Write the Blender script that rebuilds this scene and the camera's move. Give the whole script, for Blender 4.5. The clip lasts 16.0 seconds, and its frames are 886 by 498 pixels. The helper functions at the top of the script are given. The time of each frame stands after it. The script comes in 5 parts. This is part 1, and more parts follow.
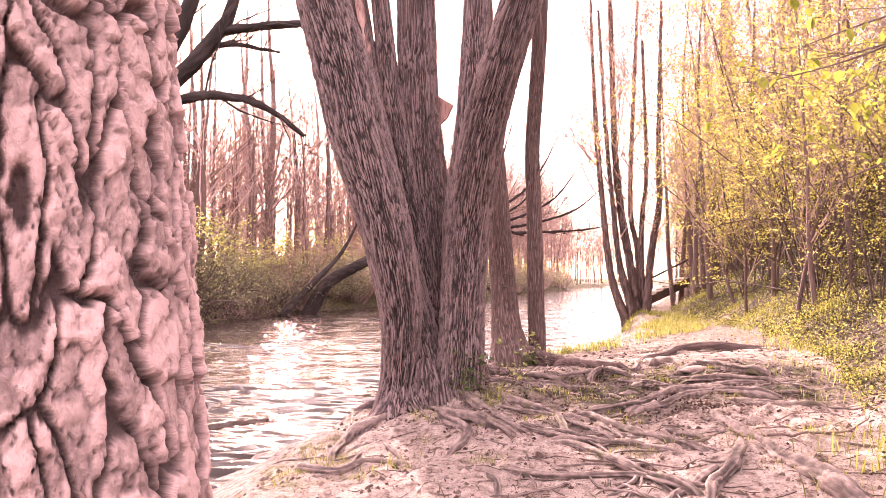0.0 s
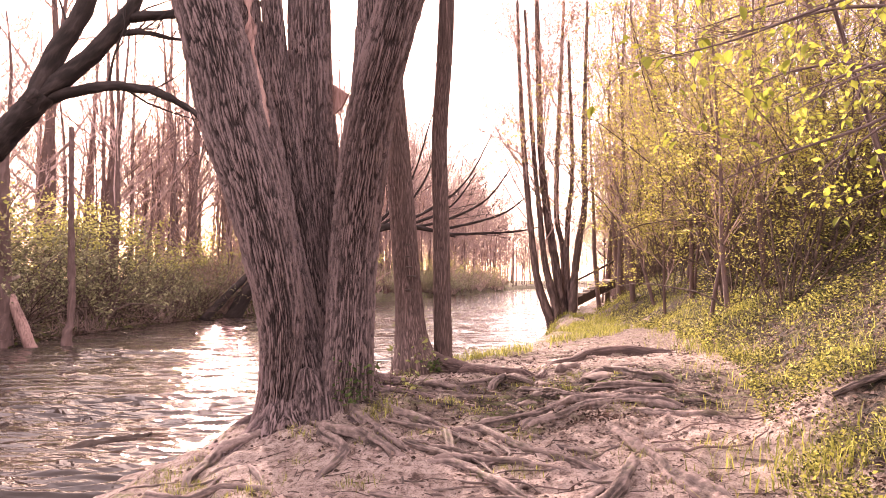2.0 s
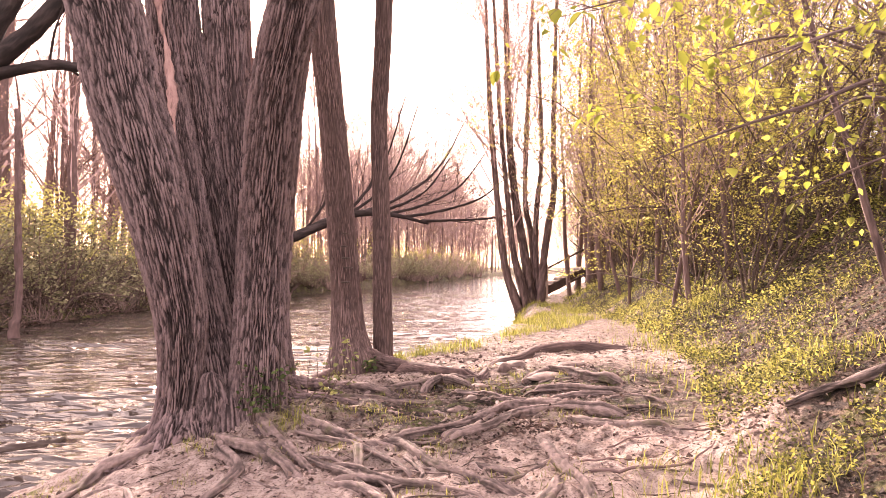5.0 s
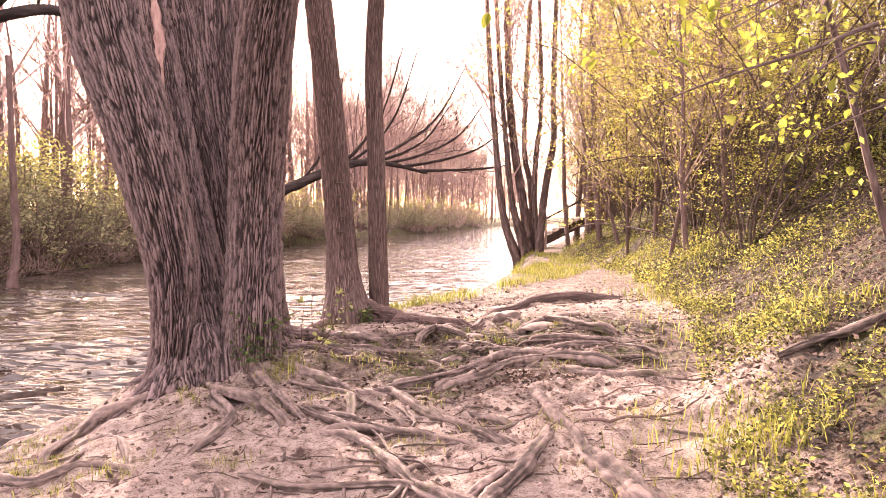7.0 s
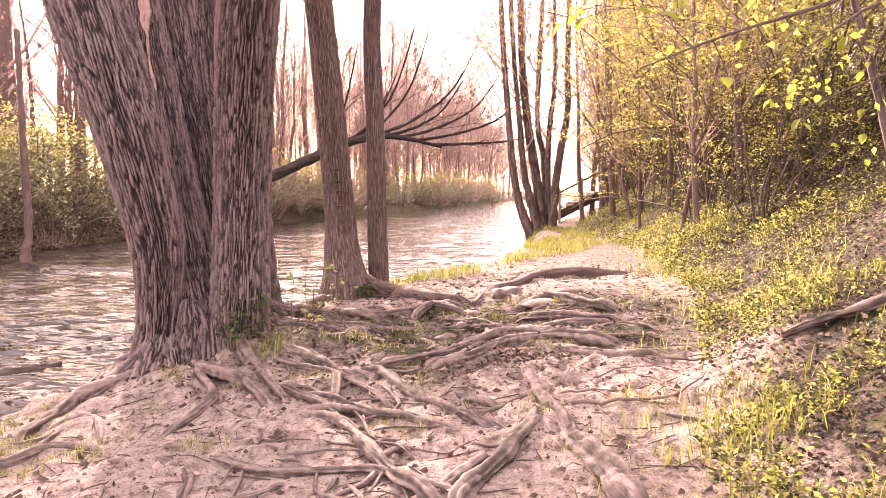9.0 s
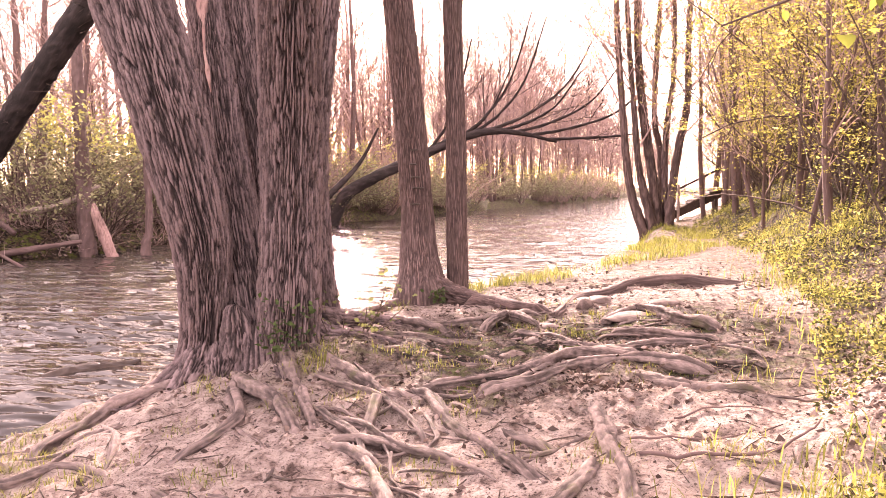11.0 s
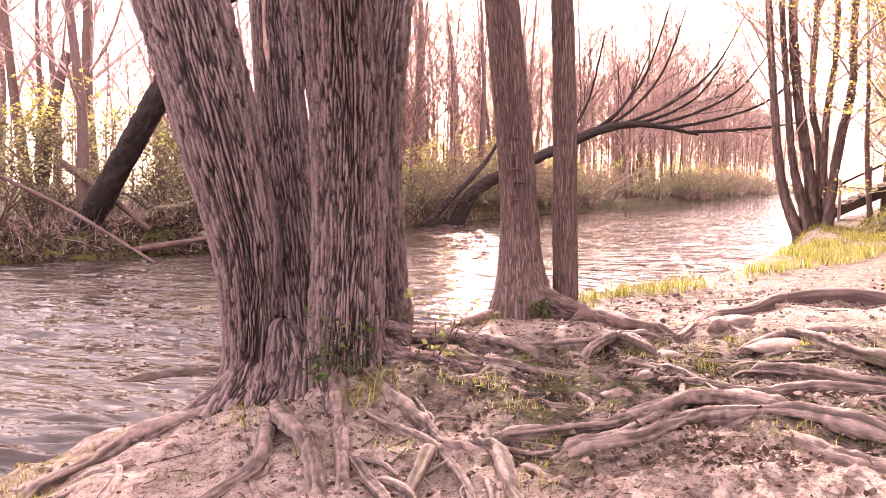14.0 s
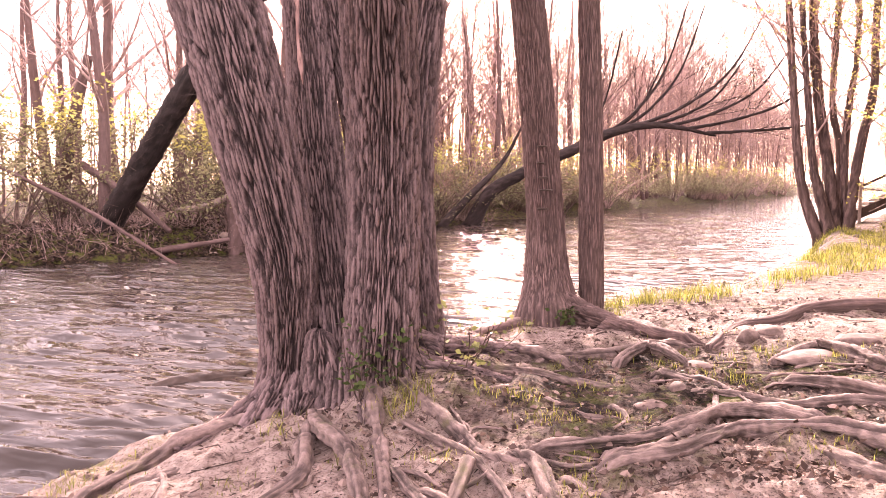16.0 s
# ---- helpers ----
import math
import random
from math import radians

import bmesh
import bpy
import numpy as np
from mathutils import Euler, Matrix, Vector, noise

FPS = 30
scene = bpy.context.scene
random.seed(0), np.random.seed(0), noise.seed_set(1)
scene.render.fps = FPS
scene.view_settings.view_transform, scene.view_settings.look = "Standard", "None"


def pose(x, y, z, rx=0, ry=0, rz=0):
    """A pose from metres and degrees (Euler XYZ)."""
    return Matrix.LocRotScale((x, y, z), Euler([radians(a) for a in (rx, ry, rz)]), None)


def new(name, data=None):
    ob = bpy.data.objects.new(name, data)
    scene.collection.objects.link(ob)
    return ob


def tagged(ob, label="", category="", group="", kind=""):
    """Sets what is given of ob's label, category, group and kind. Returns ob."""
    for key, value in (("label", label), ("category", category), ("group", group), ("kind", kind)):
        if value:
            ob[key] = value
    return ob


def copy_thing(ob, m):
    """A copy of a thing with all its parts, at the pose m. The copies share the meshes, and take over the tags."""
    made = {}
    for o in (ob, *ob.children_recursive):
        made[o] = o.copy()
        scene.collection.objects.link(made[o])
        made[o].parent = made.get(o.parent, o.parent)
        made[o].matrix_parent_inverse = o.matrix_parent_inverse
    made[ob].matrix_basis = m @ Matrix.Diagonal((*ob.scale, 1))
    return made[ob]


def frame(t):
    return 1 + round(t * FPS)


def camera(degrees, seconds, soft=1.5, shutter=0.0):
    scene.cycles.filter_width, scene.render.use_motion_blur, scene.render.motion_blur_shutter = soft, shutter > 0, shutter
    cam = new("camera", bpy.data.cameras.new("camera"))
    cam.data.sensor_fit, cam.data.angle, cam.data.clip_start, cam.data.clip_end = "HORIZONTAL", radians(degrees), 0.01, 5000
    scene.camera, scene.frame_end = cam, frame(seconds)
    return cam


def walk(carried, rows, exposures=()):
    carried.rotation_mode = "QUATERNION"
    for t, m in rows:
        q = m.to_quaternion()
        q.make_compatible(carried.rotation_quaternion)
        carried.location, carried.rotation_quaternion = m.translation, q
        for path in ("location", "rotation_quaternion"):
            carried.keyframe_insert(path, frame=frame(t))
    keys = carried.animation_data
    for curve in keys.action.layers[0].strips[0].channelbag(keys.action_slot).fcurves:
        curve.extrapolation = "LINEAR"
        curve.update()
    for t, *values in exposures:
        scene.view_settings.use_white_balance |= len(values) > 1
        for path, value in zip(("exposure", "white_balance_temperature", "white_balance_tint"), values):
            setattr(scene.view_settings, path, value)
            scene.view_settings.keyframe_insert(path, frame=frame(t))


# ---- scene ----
cam = camera(61.6, 16.0, soft=0.4)
METRES, EYE, TILT, LEAN, TURN = 4.451, 1.5, 2.6, -3.5, 1.1
ROWS = [
    (0.0, 0.0, 0.0, 0.0, -0.01, -0.2, 3.49),
    (0.5, 0.0535, 0.0257, -0.0086, -1.99, -0.27, 3.41),
    (1.0, 0.0926, 0.0556, -0.013, -3.16, -0.3, 3.35),
    (1.5, 0.1045, 0.0845, -0.0191, -4.03, -0.32, 3.31),
    (2.0, 0.1124, 0.1298, -0.012, -4.75, -0.34, 3.3),
    (2.5, 0.1251, 0.1607, -0.0079, -5.35, -0.4, 3.26),
    (3.0, 0.1685, 0.1942, -0.0113, -5.76, -0.42, 3.26),
    (3.5, 0.2064, 0.2245, -0.0106, -6.03, -0.43, 3.25),
    (6.0, 0.2428, 0.2904, -0.0127, -6.27, -3.22, 3.29),
    (6.5, 0.2445, 0.2922, -0.0137, -6.26, -4.34, 3.3),
    (7.0, 0.2531, 0.2914, -0.014, -6.24, -5.31, 3.3),
    (7.5, 0.2645, 0.2899, -0.017, -6.2, -6.09, 3.3),
    (8.0, 0.2686, 0.2961, -0.0229, -6.1, -6.67, 3.37),
    (10.5, 0.3854, 0.452, -0.0243, 1.17, -7.05, 3.66),
    (11.0, 0.4036, 0.5005, -0.0327, 4.33, -6.93, 3.84),
    (11.5, 0.4272, 0.5596, -0.0366, 7.11, -6.81, 3.97),
    (12.0, 0.4657, 0.6139, -0.0403, 9.32, -6.71, 4.06),
    (12.5, 0.4742, 0.6588, -0.045, 11.11, -6.6, 4.16),
    (13.0, 0.4588, 0.7005, -0.0489, 12.65, -6.53, 4.26),
    (13.5, 0.4462, 0.7295, -0.054, 13.87, -6.45, 4.34),
    (14.0, 0.4473, 0.7542, -0.054, 14.69, -6.38, 4.38),
    (14.5, 0.4412, 0.7496, -0.0467, 15.17, -6.34, 4.38),
    (15.0, 0.4308, 0.7358, -0.0386, 15.46, -6.33, 4.38),
    (15.5, 0.4277, 0.7324, -0.0344, 15.63, -6.32, 4.38),
    (16.0, 0.4239, 0.735, -0.0332, 15.73, -6.33, 4.39),
]
walk(cam, [(t, pose(0, 0, EYE, TILT, LEAN, TURN) @ pose(METRES * x, METRES * y, METRES * z, 90 + pitch, roll, yaw)) for t, x, y, z, yaw, pitch, roll in ROWS], [(t, e, 8000, tint) for t, e, tint in ((0.0, 2.75, 49), (0.3, 2.58, 47), (0.8, 2.36, 43), (1.6, 2.26, 42), (3.7, 2.36, 41), (7.0, 2.6, 38), (11.0, 2.76, 42), (16.0, 2.78, 48))])

# ---- world, sun, exposure ----
world = bpy.data.worlds.new("sky")
scene.world = world
world.use_nodes = True
wn = world.node_tree.nodes
sky = wn.new("ShaderNodeTexSky")
sky.sky_type = "NISHITA"
sky.sun_disc = False
SUN_ELEVATION, SUN_AZIMUTH = radians(19.5), radians(-14)
sky.sun_elevation, sky.sun_rotation = SUN_ELEVATION, SUN_AZIMUTH
sky.air_density, sky.dust_density, sky.ozone_density = 1.0, 1.5, 1.0
# clear-sky glow behind an even veil of thin high cloud
wn["Background"].inputs["Strength"].default_value = 0.07
world.node_tree.links.new(sky.outputs["Color"], wn["Background"].inputs["Color"])
veil = wn.new("ShaderNodeBackground")
veil.inputs["Color"].default_value = (1.0, 0.975, 0.96, 1)
veil.inputs["Strength"].default_value = 0.42
both = wn.new("ShaderNodeAddShader")
world.node_tree.links.new(wn["Background"].outputs[0], both.inputs[0])
world.node_tree.links.new(veil.outputs[0], both.inputs[1])
world.node_tree.links.new(both.outputs[0], wn["World Output"].inputs["Surface"])

sun = new("sun", bpy.data.lights.new("sun", "SUN"))
sun.data.energy, sun.data.angle, sun.data.color = 5.0, radians(4.0), (1.0, 0.93, 0.84)
sun_way = Vector((math.sin(SUN_AZIMUTH) * math.cos(SUN_ELEVATION), math.cos(SUN_AZIMUTH) * math.cos(SUN_ELEVATION), math.sin(SUN_ELEVATION)))
sun.rotation_euler = sun_way.to_track_quat("Z", "Y").to_euler()

# ---- numbers and shapes ----
def lerp_curve(v, knots):
    return np.interp(v, [k[0] for k in knots], [k[1] for k in knots])


def smooth(v):
    v = np.clip(v, 0, 1)
    return v * v * (3 - 2 * v)


def lattice(ix, iy, iz):
    n = (ix * 374761393 + iy * 668265263 + iz * 1442695041) & 0x7FFFFFFF
    n = ((n ^ (n >> 13)) * 1274126177) & 0x7FFFFFFF
    n = ((n ^ (n >> 16)) * 668265263) & 0x7FFFFFFF
    return ((n >> 8) & 0xFFFF) / 65535.0


def vnoise(x, y, z=0.0):
    """Smooth value noise from 0 to 1 over arrays."""
    x, y, z = np.broadcast_arrays(np.asarray(x, float), np.asarray(y, float), np.asarray(z, float))
    i, j, k = np.floor(x).astype(np.int64), np.floor(y).astype(np.int64), np.floor(z).astype(np.int64)
    u, v, w = smooth(x - i), smooth(y - j), smooth(z - k)
    out = np.zeros(x.shape)
    for a in (0, 1):
        for b in (0, 1):
            for c in (0, 1):
                out = out + lattice(i + a, j + b, k + c) * (u if a else 1 - u) * (v if b else 1 - v) * (w if c else 1 - w)
    return out


WATER = -0.5
# (y, x) of the waterlines, the foot of the hill
NEAR_BANK = ((-400, -9), (-40, -4), (0, -2.7), (7, -2.3), (8.5, -2.0), (9.3, -1.7), (10.0, -1.0), (10.7, -0.2), (11.6, 0.75), (13.0, 1.7), (14.3, 2.5),
             (16.3, 3.35), (20, 4.2), (24, 4.75), (28, 6.0), (36, 8.6), (60, 16), (110, 36), (190, 75), (700, 420))
FAR_BANK = ((-400, -40), (-40, -24), (5, -17.5), (14, -16.2), (19.5, -15), (22.5, -12.4), (24, -11.2), (27, -11.3), (32, -11), (40, -10.2), (45, -9),
            (63, -4.3), (91, 3.6), (162, 24), (240, 48), (700, 300))
HILL_FOOT = ((-400, 8), (-40, 3.2), (2, 2.3), (5, 2.85), (6, 3.3), (7.3, 3.8), (8.6, 4.25), (11, 4.8), (14, 5.5), (18, 5.9), (26, 7.3), (36, 11),
             (60, 22), (110, 46), (190, 90), (700, 470))


def ground_height(x, y, detail=True):
    x, y = np.asarray(x, float), np.asarray(y, float)
    wob = (vnoise(x * 0.9, y * 0.9, 3.3) - 0.5) * 0.5 + (vnoise(x * 2.7, y * 2.7, 5.1) - 0.5) * 0.25
    d = x - lerp_curve(y, NEAR_BANK) + wob
    top = 0.2 + 0.09 * (np.clip(x, -3, 3.4) - 1) + 0.05 * (np.clip(y, -8, 9.5) - 6.5)
    top = top - 0.15 * smooth((y - 11) / 12) + 0.2 * np.exp(-((x - 0.25) / 0.75) ** 2 - ((y - 7.95) / 1.15) ** 2)
    near = WATER + (top - WATER) * smooth(d / 1.05 * 0.75 + 0.12) / smooth(0.87) * (d > -0.2)
    near = np.where(d > 1.05, top, np.minimum(near, top))
    bed = WATER - 0.04 - 0.22 * np.clip(-d, 0, 4)
    z = np.where(d > -0.15, near, bed)
    hill = np.clip(x - lerp_curve(y, HILL_FOOT) + (vnoise(x * 0.8, y * 0.8, 9.0) - 0.5) * 0.5, 0, 400)
    z = z + np.where(hill < 9, 0.56 * hill * smooth(hill / 0.9 * 0.5 + 0.5), 5.04 + 0.08 * np.clip(hill - 9, 0, 30))
    df = lerp_curve(y, FAR_BANK) - x + (vnoise(x * 0.5, y * 0.5, 1.7) - 0.5) * 1.2
    far = WATER + 0.75 * smooth(df / 1.6) + 0.03 * np.clip(df, 0, 60) + (vnoise(x * 0.35, y * 0.35, 2.2) - 0.5) * 0.5 * smooth(df / 3)
    z = np.where(df > 0, np.maximum(far, WATER - 0.05), z)
    if detail:
        land = smooth((z - WATER) / 0.35)
        rough = 1 + 1.1 * smooth(1.9 - np.hypot((x - 0.8) / 1.8, (y - 7.2) / 1.7))
        z = z + land * ((vnoise(x * 1.7, y * 1.7, 7.7) - 0.5) * 0.09 + rough * (vnoise(x * 5, y * 5, 4.4) - 0.5) * 0.045 + rough * (vnoise(x * 12, y * 12, 6.4) - 0.5) * 0.024)
    return z


class Shape:
    """Gathers vertices and faces of one mesh."""

    def __init__(self):
        self.verts, self.quads, self.tris, self.n = [], [], [], 0
        self.grain, self.ridge = [], []

    def add(self, verts, quads=None, tris=None, grain=None, ridge=None):
        verts = np.asarray(verts, float).reshape(-1, 3)
        if quads is not None and len(quads):
            self.quads.append(np.asarray(quads, np.int64).reshape(-1, 4) + self.n)
        if tris is not None and len(tris):
            self.tris.append(np.asarray(tris, np.int64).reshape(-1, 3) + self.n)
        self.verts.append(verts)
        if grain is not None:
            self.grain.append((self.n, grain, ridge))
        self.n += len(verts)
        return self

    def mesh(self, name, material, flat=False):
        me = bpy.data.meshes.new(name)
        v = np.concatenate(self.verts)
        q = np.concatenate(self.quads) if self.quads else np.zeros((0, 4), np.int64)
        t = np.concatenate(self.tris) if self.tris else np.zeros((0, 3), np.int64)
        me.vertices.add(len(v))
        me.vertices.foreach_set("co", v.astype(np.float32).ravel())
        me.loops.add(q.size + t.size)
        me.loops.foreach_set("vertex_index", np.concatenate([q.ravel(), t.ravel()]).astype(np.int32))
        me.polygons.add(len(q) + len(t))
        starts = np.concatenate([np.arange(len(q)) * 4, q.size + np.arange(len(t)) * 3])
        me.polygons.foreach_set("loop_start", starts.astype(np.int32))
        me.polygons.foreach_set("use_smooth", np.full(len(q) + len(t), not flat))
        me.update(calc_edges=True)
        if self.grain:
            # grain: the place along and round a stem, in metres; ridge: 0 in a furrow of the bark, 1 on a ridge
            g, h = np.zeros((len(v), 3), np.float32), np.full(len(v), 0.7, np.float32)
            for at, along, high in self.grain:
                g[at:at + len(along)] = along
                if high is not None:
                    h[at:at + len(high)] = high
            me.attributes.new("grain", "FLOAT_VECTOR", "POINT").data.foreach_set("vector", g.ravel())
            me.attributes.new("ridge", "FLOAT", "POINT").data.foreach_set("value", h)
        me.materials.append(material)
        return me


def thing(name, label, category, group="", kind="", at=(0, 0, 0)):
    ob = new(name)
    ob.location = at
    return tagged(ob, label, category, group, kind)


def part(name, shape, material, parent, label="", flat=False, kind=""):
    ob = new(name, shape.mesh(name, material, flat))
    ob.parent = parent
    if parent is not None:
        ob.matrix_parent_inverse = Matrix.Translation(-parent.location)
    return tagged(ob, label, kind=kind)


def spline(points, step):
    """A smooth line through points (any columns), cut at about that step."""
    p = np.asarray(points, float)
    if len(p) == 2:
        n = max(2, int(np.linalg.norm(p[1, :3] - p[0, :3]) / step) + 1)
        return p[0] + (p[1] - p[0]) * np.linspace(0, 1, n)[:, None]
    ext = np.vstack([2 * p[0] - p[1], p, 2 * p[-1] - p[-2]])
    out = []
    for i in range(len(p) - 1):
        a, b, c, d = ext[i:i + 4]
        n = max(2, int(np.linalg.norm(c[:3] - b[:3]) / step) + 1)
        t = np.linspace(0, 1, n, endpoint=False)[:, None]
        out.append(0.5 * (2 * b + (c - a) * t + (2 * a - 5 * b + 4 * c - d) * t ** 2 + (3 * b - a - 3 * c + d) * t ** 3))
    out.append(p[-1:])
    return np.vstack(out)


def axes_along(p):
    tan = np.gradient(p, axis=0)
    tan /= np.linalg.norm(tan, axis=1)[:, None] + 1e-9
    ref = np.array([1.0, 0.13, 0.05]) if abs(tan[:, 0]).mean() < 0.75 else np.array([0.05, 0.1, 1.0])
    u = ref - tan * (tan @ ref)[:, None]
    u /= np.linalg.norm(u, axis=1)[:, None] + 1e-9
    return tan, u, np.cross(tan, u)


def tube(shape, points, radii, segs=6, bump=None, cap=True):
    """A tapering tube along points. bump(angle, along, ring centres) gives a relative swelling."""
    p, r = np.asarray(points, float), np.asarray(radii, float)
    n = len(p)
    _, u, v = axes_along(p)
    a = np.linspace(0, 2 * math.pi, segs, endpoint=False)
    rr, high = np.repeat(r[:, None], segs, 1), None
    if bump is not None:
        swell = bump(a, p, r)
        if isinstance(swell, tuple):
            swell, high = swell
            high = np.broadcast_to(high, rr.shape).reshape(-1)
        rr = rr + swell
    run = np.concatenate([[0], np.cumsum(np.linalg.norm(np.diff(p, axis=0), axis=1))])[:, None]
    grain = np.stack(np.broadcast_arrays(r[:, None] * np.cos(a)[None, :], r[:, None] * np.sin(a)[None, :], run + p[0].sum()), -1).reshape(-1, 3)
    ring = p[:, None, :] + rr[..., None] * (np.cos(a)[None, :, None] * u[:, None, :] + np.sin(a)[None, :, None] * v[:, None, :])
    i, j = np.meshgrid(np.arange(n - 1), np.arange(segs), indexing="ij")
    k = (j + 1) % segs
    quads = np.stack([i * segs + j, i * segs + k, (i + 1) * segs + k, (i + 1) * segs + j], -1).reshape(-1, 4)
    verts = ring.reshape(-1, 3)
    tris = None
    if cap:
        verts = np.vstack([verts, p[-1:], p[:1]])
        c, d = n * segs, n * segs + 1
        j = np.arange(segs)
        k = (j + 1) % segs
        tris = np.vstack([np.stack([(n - 1) * segs + j, (n - 1) * segs + k, np.full(segs, c)], 1), np.stack([k, j, np.full(segs, d)], 1)])
        grain = np.vstack([grain, grain[-1:], grain[:1]])
    return shape.add(verts, quads, tris, grain, high)


def cell_field(u, v, n, seed):
    """Jittered cells round a trunk, n of them about: nearest and second distance, the cell's own number, and the offset from its middle."""
    u, v = np.broadcast_arrays(np.asarray(u, float), np.asarray(v, float))
    iu, iv = np.floor(u).astype(np.int64), np.floor(v).astype(np.int64)
    f1, f2 = np.full(u.shape, 9.0), np.full(u.shape, 9.0)
    own, off = np.zeros(u.shape), np.zeros(u.shape)
    for du in (-1, 0, 1):
        for dv in (-1, 0, 1):
            cu, cv = iu + du, iv + dv
            k = np.mod(cu, n)
            x = cu + 0.15 + 0.7 * lattice(k, cv, seed) - u
            y = cv + 0.1 + 0.8 * lattice(k, cv, seed + 7) - v
            d = np.sqrt(x * x + y * y)
            near = d < f1
            f2 = np.where(near, f1, np.minimum(f2, d))
            own = np.where(near, lattice(k, cv, seed + 13), own)
            off = np.where(near, y, off)
            f1 = np.where(near, d, f1)
    return f1, f2, own, off


def bark_bump(depth, ridges0, along, seed):
    """Furrowed bark: long narrow ridges, staggered and interlaced. Gives the swelling and how much ridge there is."""
    def bump(a, p, r):
        s = np.concatenate([[0], np.cumsum(np.linalg.norm(np.diff(p, axis=0), axis=1))])[:, None]
        ca, sa = np.cos(a)[None, :], np.sin(a)[None, :]
        wx = (vnoise(ca * 2.2 + seed, sa * 2.2, s * along * 0.5) - 0.5) * 1.6 + (vnoise(ca * 7 + seed, sa * 7, s * along * 2.5) - 0.5) * 0.8
        wv = (vnoise(ca * 9 + seed + 2, sa * 9, s * along) - 0.5) * 2.2
        ridges = int(ridges0 * 1.45)
        f1, f2, own, _ = cell_field(a[None, :] / 6.28318 * ridges + wx, s * along * 1.1 + wv, ridges, int(seed))
        n2 = vnoise(ca * ridges * 0.3 + seed + 9, sa * ridges * 0.3 + wx, s * along * 9)
        big = vnoise(ca * 1.3 + seed + 3, sa * 1.3, s * 0.8)
        n3 = vnoise(ca * ridges * 0.9 + seed + 4, sa * ridges * 0.9, s * 55)
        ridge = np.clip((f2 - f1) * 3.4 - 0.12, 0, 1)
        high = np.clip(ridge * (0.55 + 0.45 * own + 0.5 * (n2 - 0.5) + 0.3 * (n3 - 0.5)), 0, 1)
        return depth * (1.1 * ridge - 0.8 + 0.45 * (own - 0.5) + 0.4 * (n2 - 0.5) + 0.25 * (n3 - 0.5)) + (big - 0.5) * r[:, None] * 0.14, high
    return bump


def plate_bump(depth, seed):
    """Thick plated bark: staggered upright plates with deep cracks, flaked in layers."""
    def bump(a, p, r):
        s = p[:, 2:3]
        ca, sa = np.cos(a)[None, :], np.sin(a)[None, :]
        w = (vnoise(ca * 3 + seed, sa * 3, s * 5.0) - 0.5) * 1.4 + (vnoise(ca * 9 + seed, sa * 9, s * 22.0) - 0.5) * 0.3 + (vnoise(ca * 25 + seed, sa * 25, s * 60.0) - 0.5) * 0.3
        wv = (vnoise(ca * 6 + seed + 5, sa * 6, s * 9.0) - 0.5) * 0.7
        turn = a[None, :] / 6.28318
        f1, f2, own, off = cell_field(turn * 27 + w * 0.7, s * 7.5 + wv * 2.2, 27, int(seed))
        g1, g2, chip, tip = cell_field(turn * 50 + w * 1.4, s * 26.0 + wv * 3, 50, int(seed) + 31)
        n4 = vnoise(ca * 40 + seed, sa * 40, s * 150.0)
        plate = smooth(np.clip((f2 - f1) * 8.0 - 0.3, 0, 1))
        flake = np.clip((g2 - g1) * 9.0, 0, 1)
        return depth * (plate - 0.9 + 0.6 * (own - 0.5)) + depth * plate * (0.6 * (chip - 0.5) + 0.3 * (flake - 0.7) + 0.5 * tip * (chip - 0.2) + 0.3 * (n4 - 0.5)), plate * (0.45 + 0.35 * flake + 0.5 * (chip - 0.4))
    return bump


def rand_dirs(rng, n):
    d = rng.normal(size=(n, 3))
    return d / (np.linalg.norm(d, axis=1)[:, None] + 1e-9)


def leaf_cloud(shape, rng, centres, size, spread=0.5, droop=0.3, slim=0.5, flat=0.5):
    """Folded diamond leaves, one at each centre."""
    c = np.asarray(centres, float).reshape(-1, 3)
    n = len(c)
    if n == 0:
        return shape
    ax = rand_dirs(rng, n)
    ax[:, 2] = ax[:, 2] * (1 - flat) - droop
    ax /= np.linalg.norm(ax, axis=1)[:, None]
    up = rand_dirs(rng, n) * 0.7 + np.array([0, 0, flat])
    side = np.cross(ax, up)
    side /= np.linalg.norm(side, axis=1)[:, None] + 1e-9
    nor = np.cross(side, ax)
    L = size * (1 - spread / 2 + spread * rng.rand(n))[:, None]
    w = L * slim * (0.75 + 0.5 * rng.rand(n))[:, None] * 0.5
    mid = c + ax * L * 0.42 + nor * w * 0.35
    v = np.stack([c, mid + side * w, c + ax * L, mid - side * w], 1).reshape(-1, 3)
    b = np.arange(n)[:, None] * 4
    return shape.add(v, np.hstack([b, b + 1, b + 2, b + 3]))


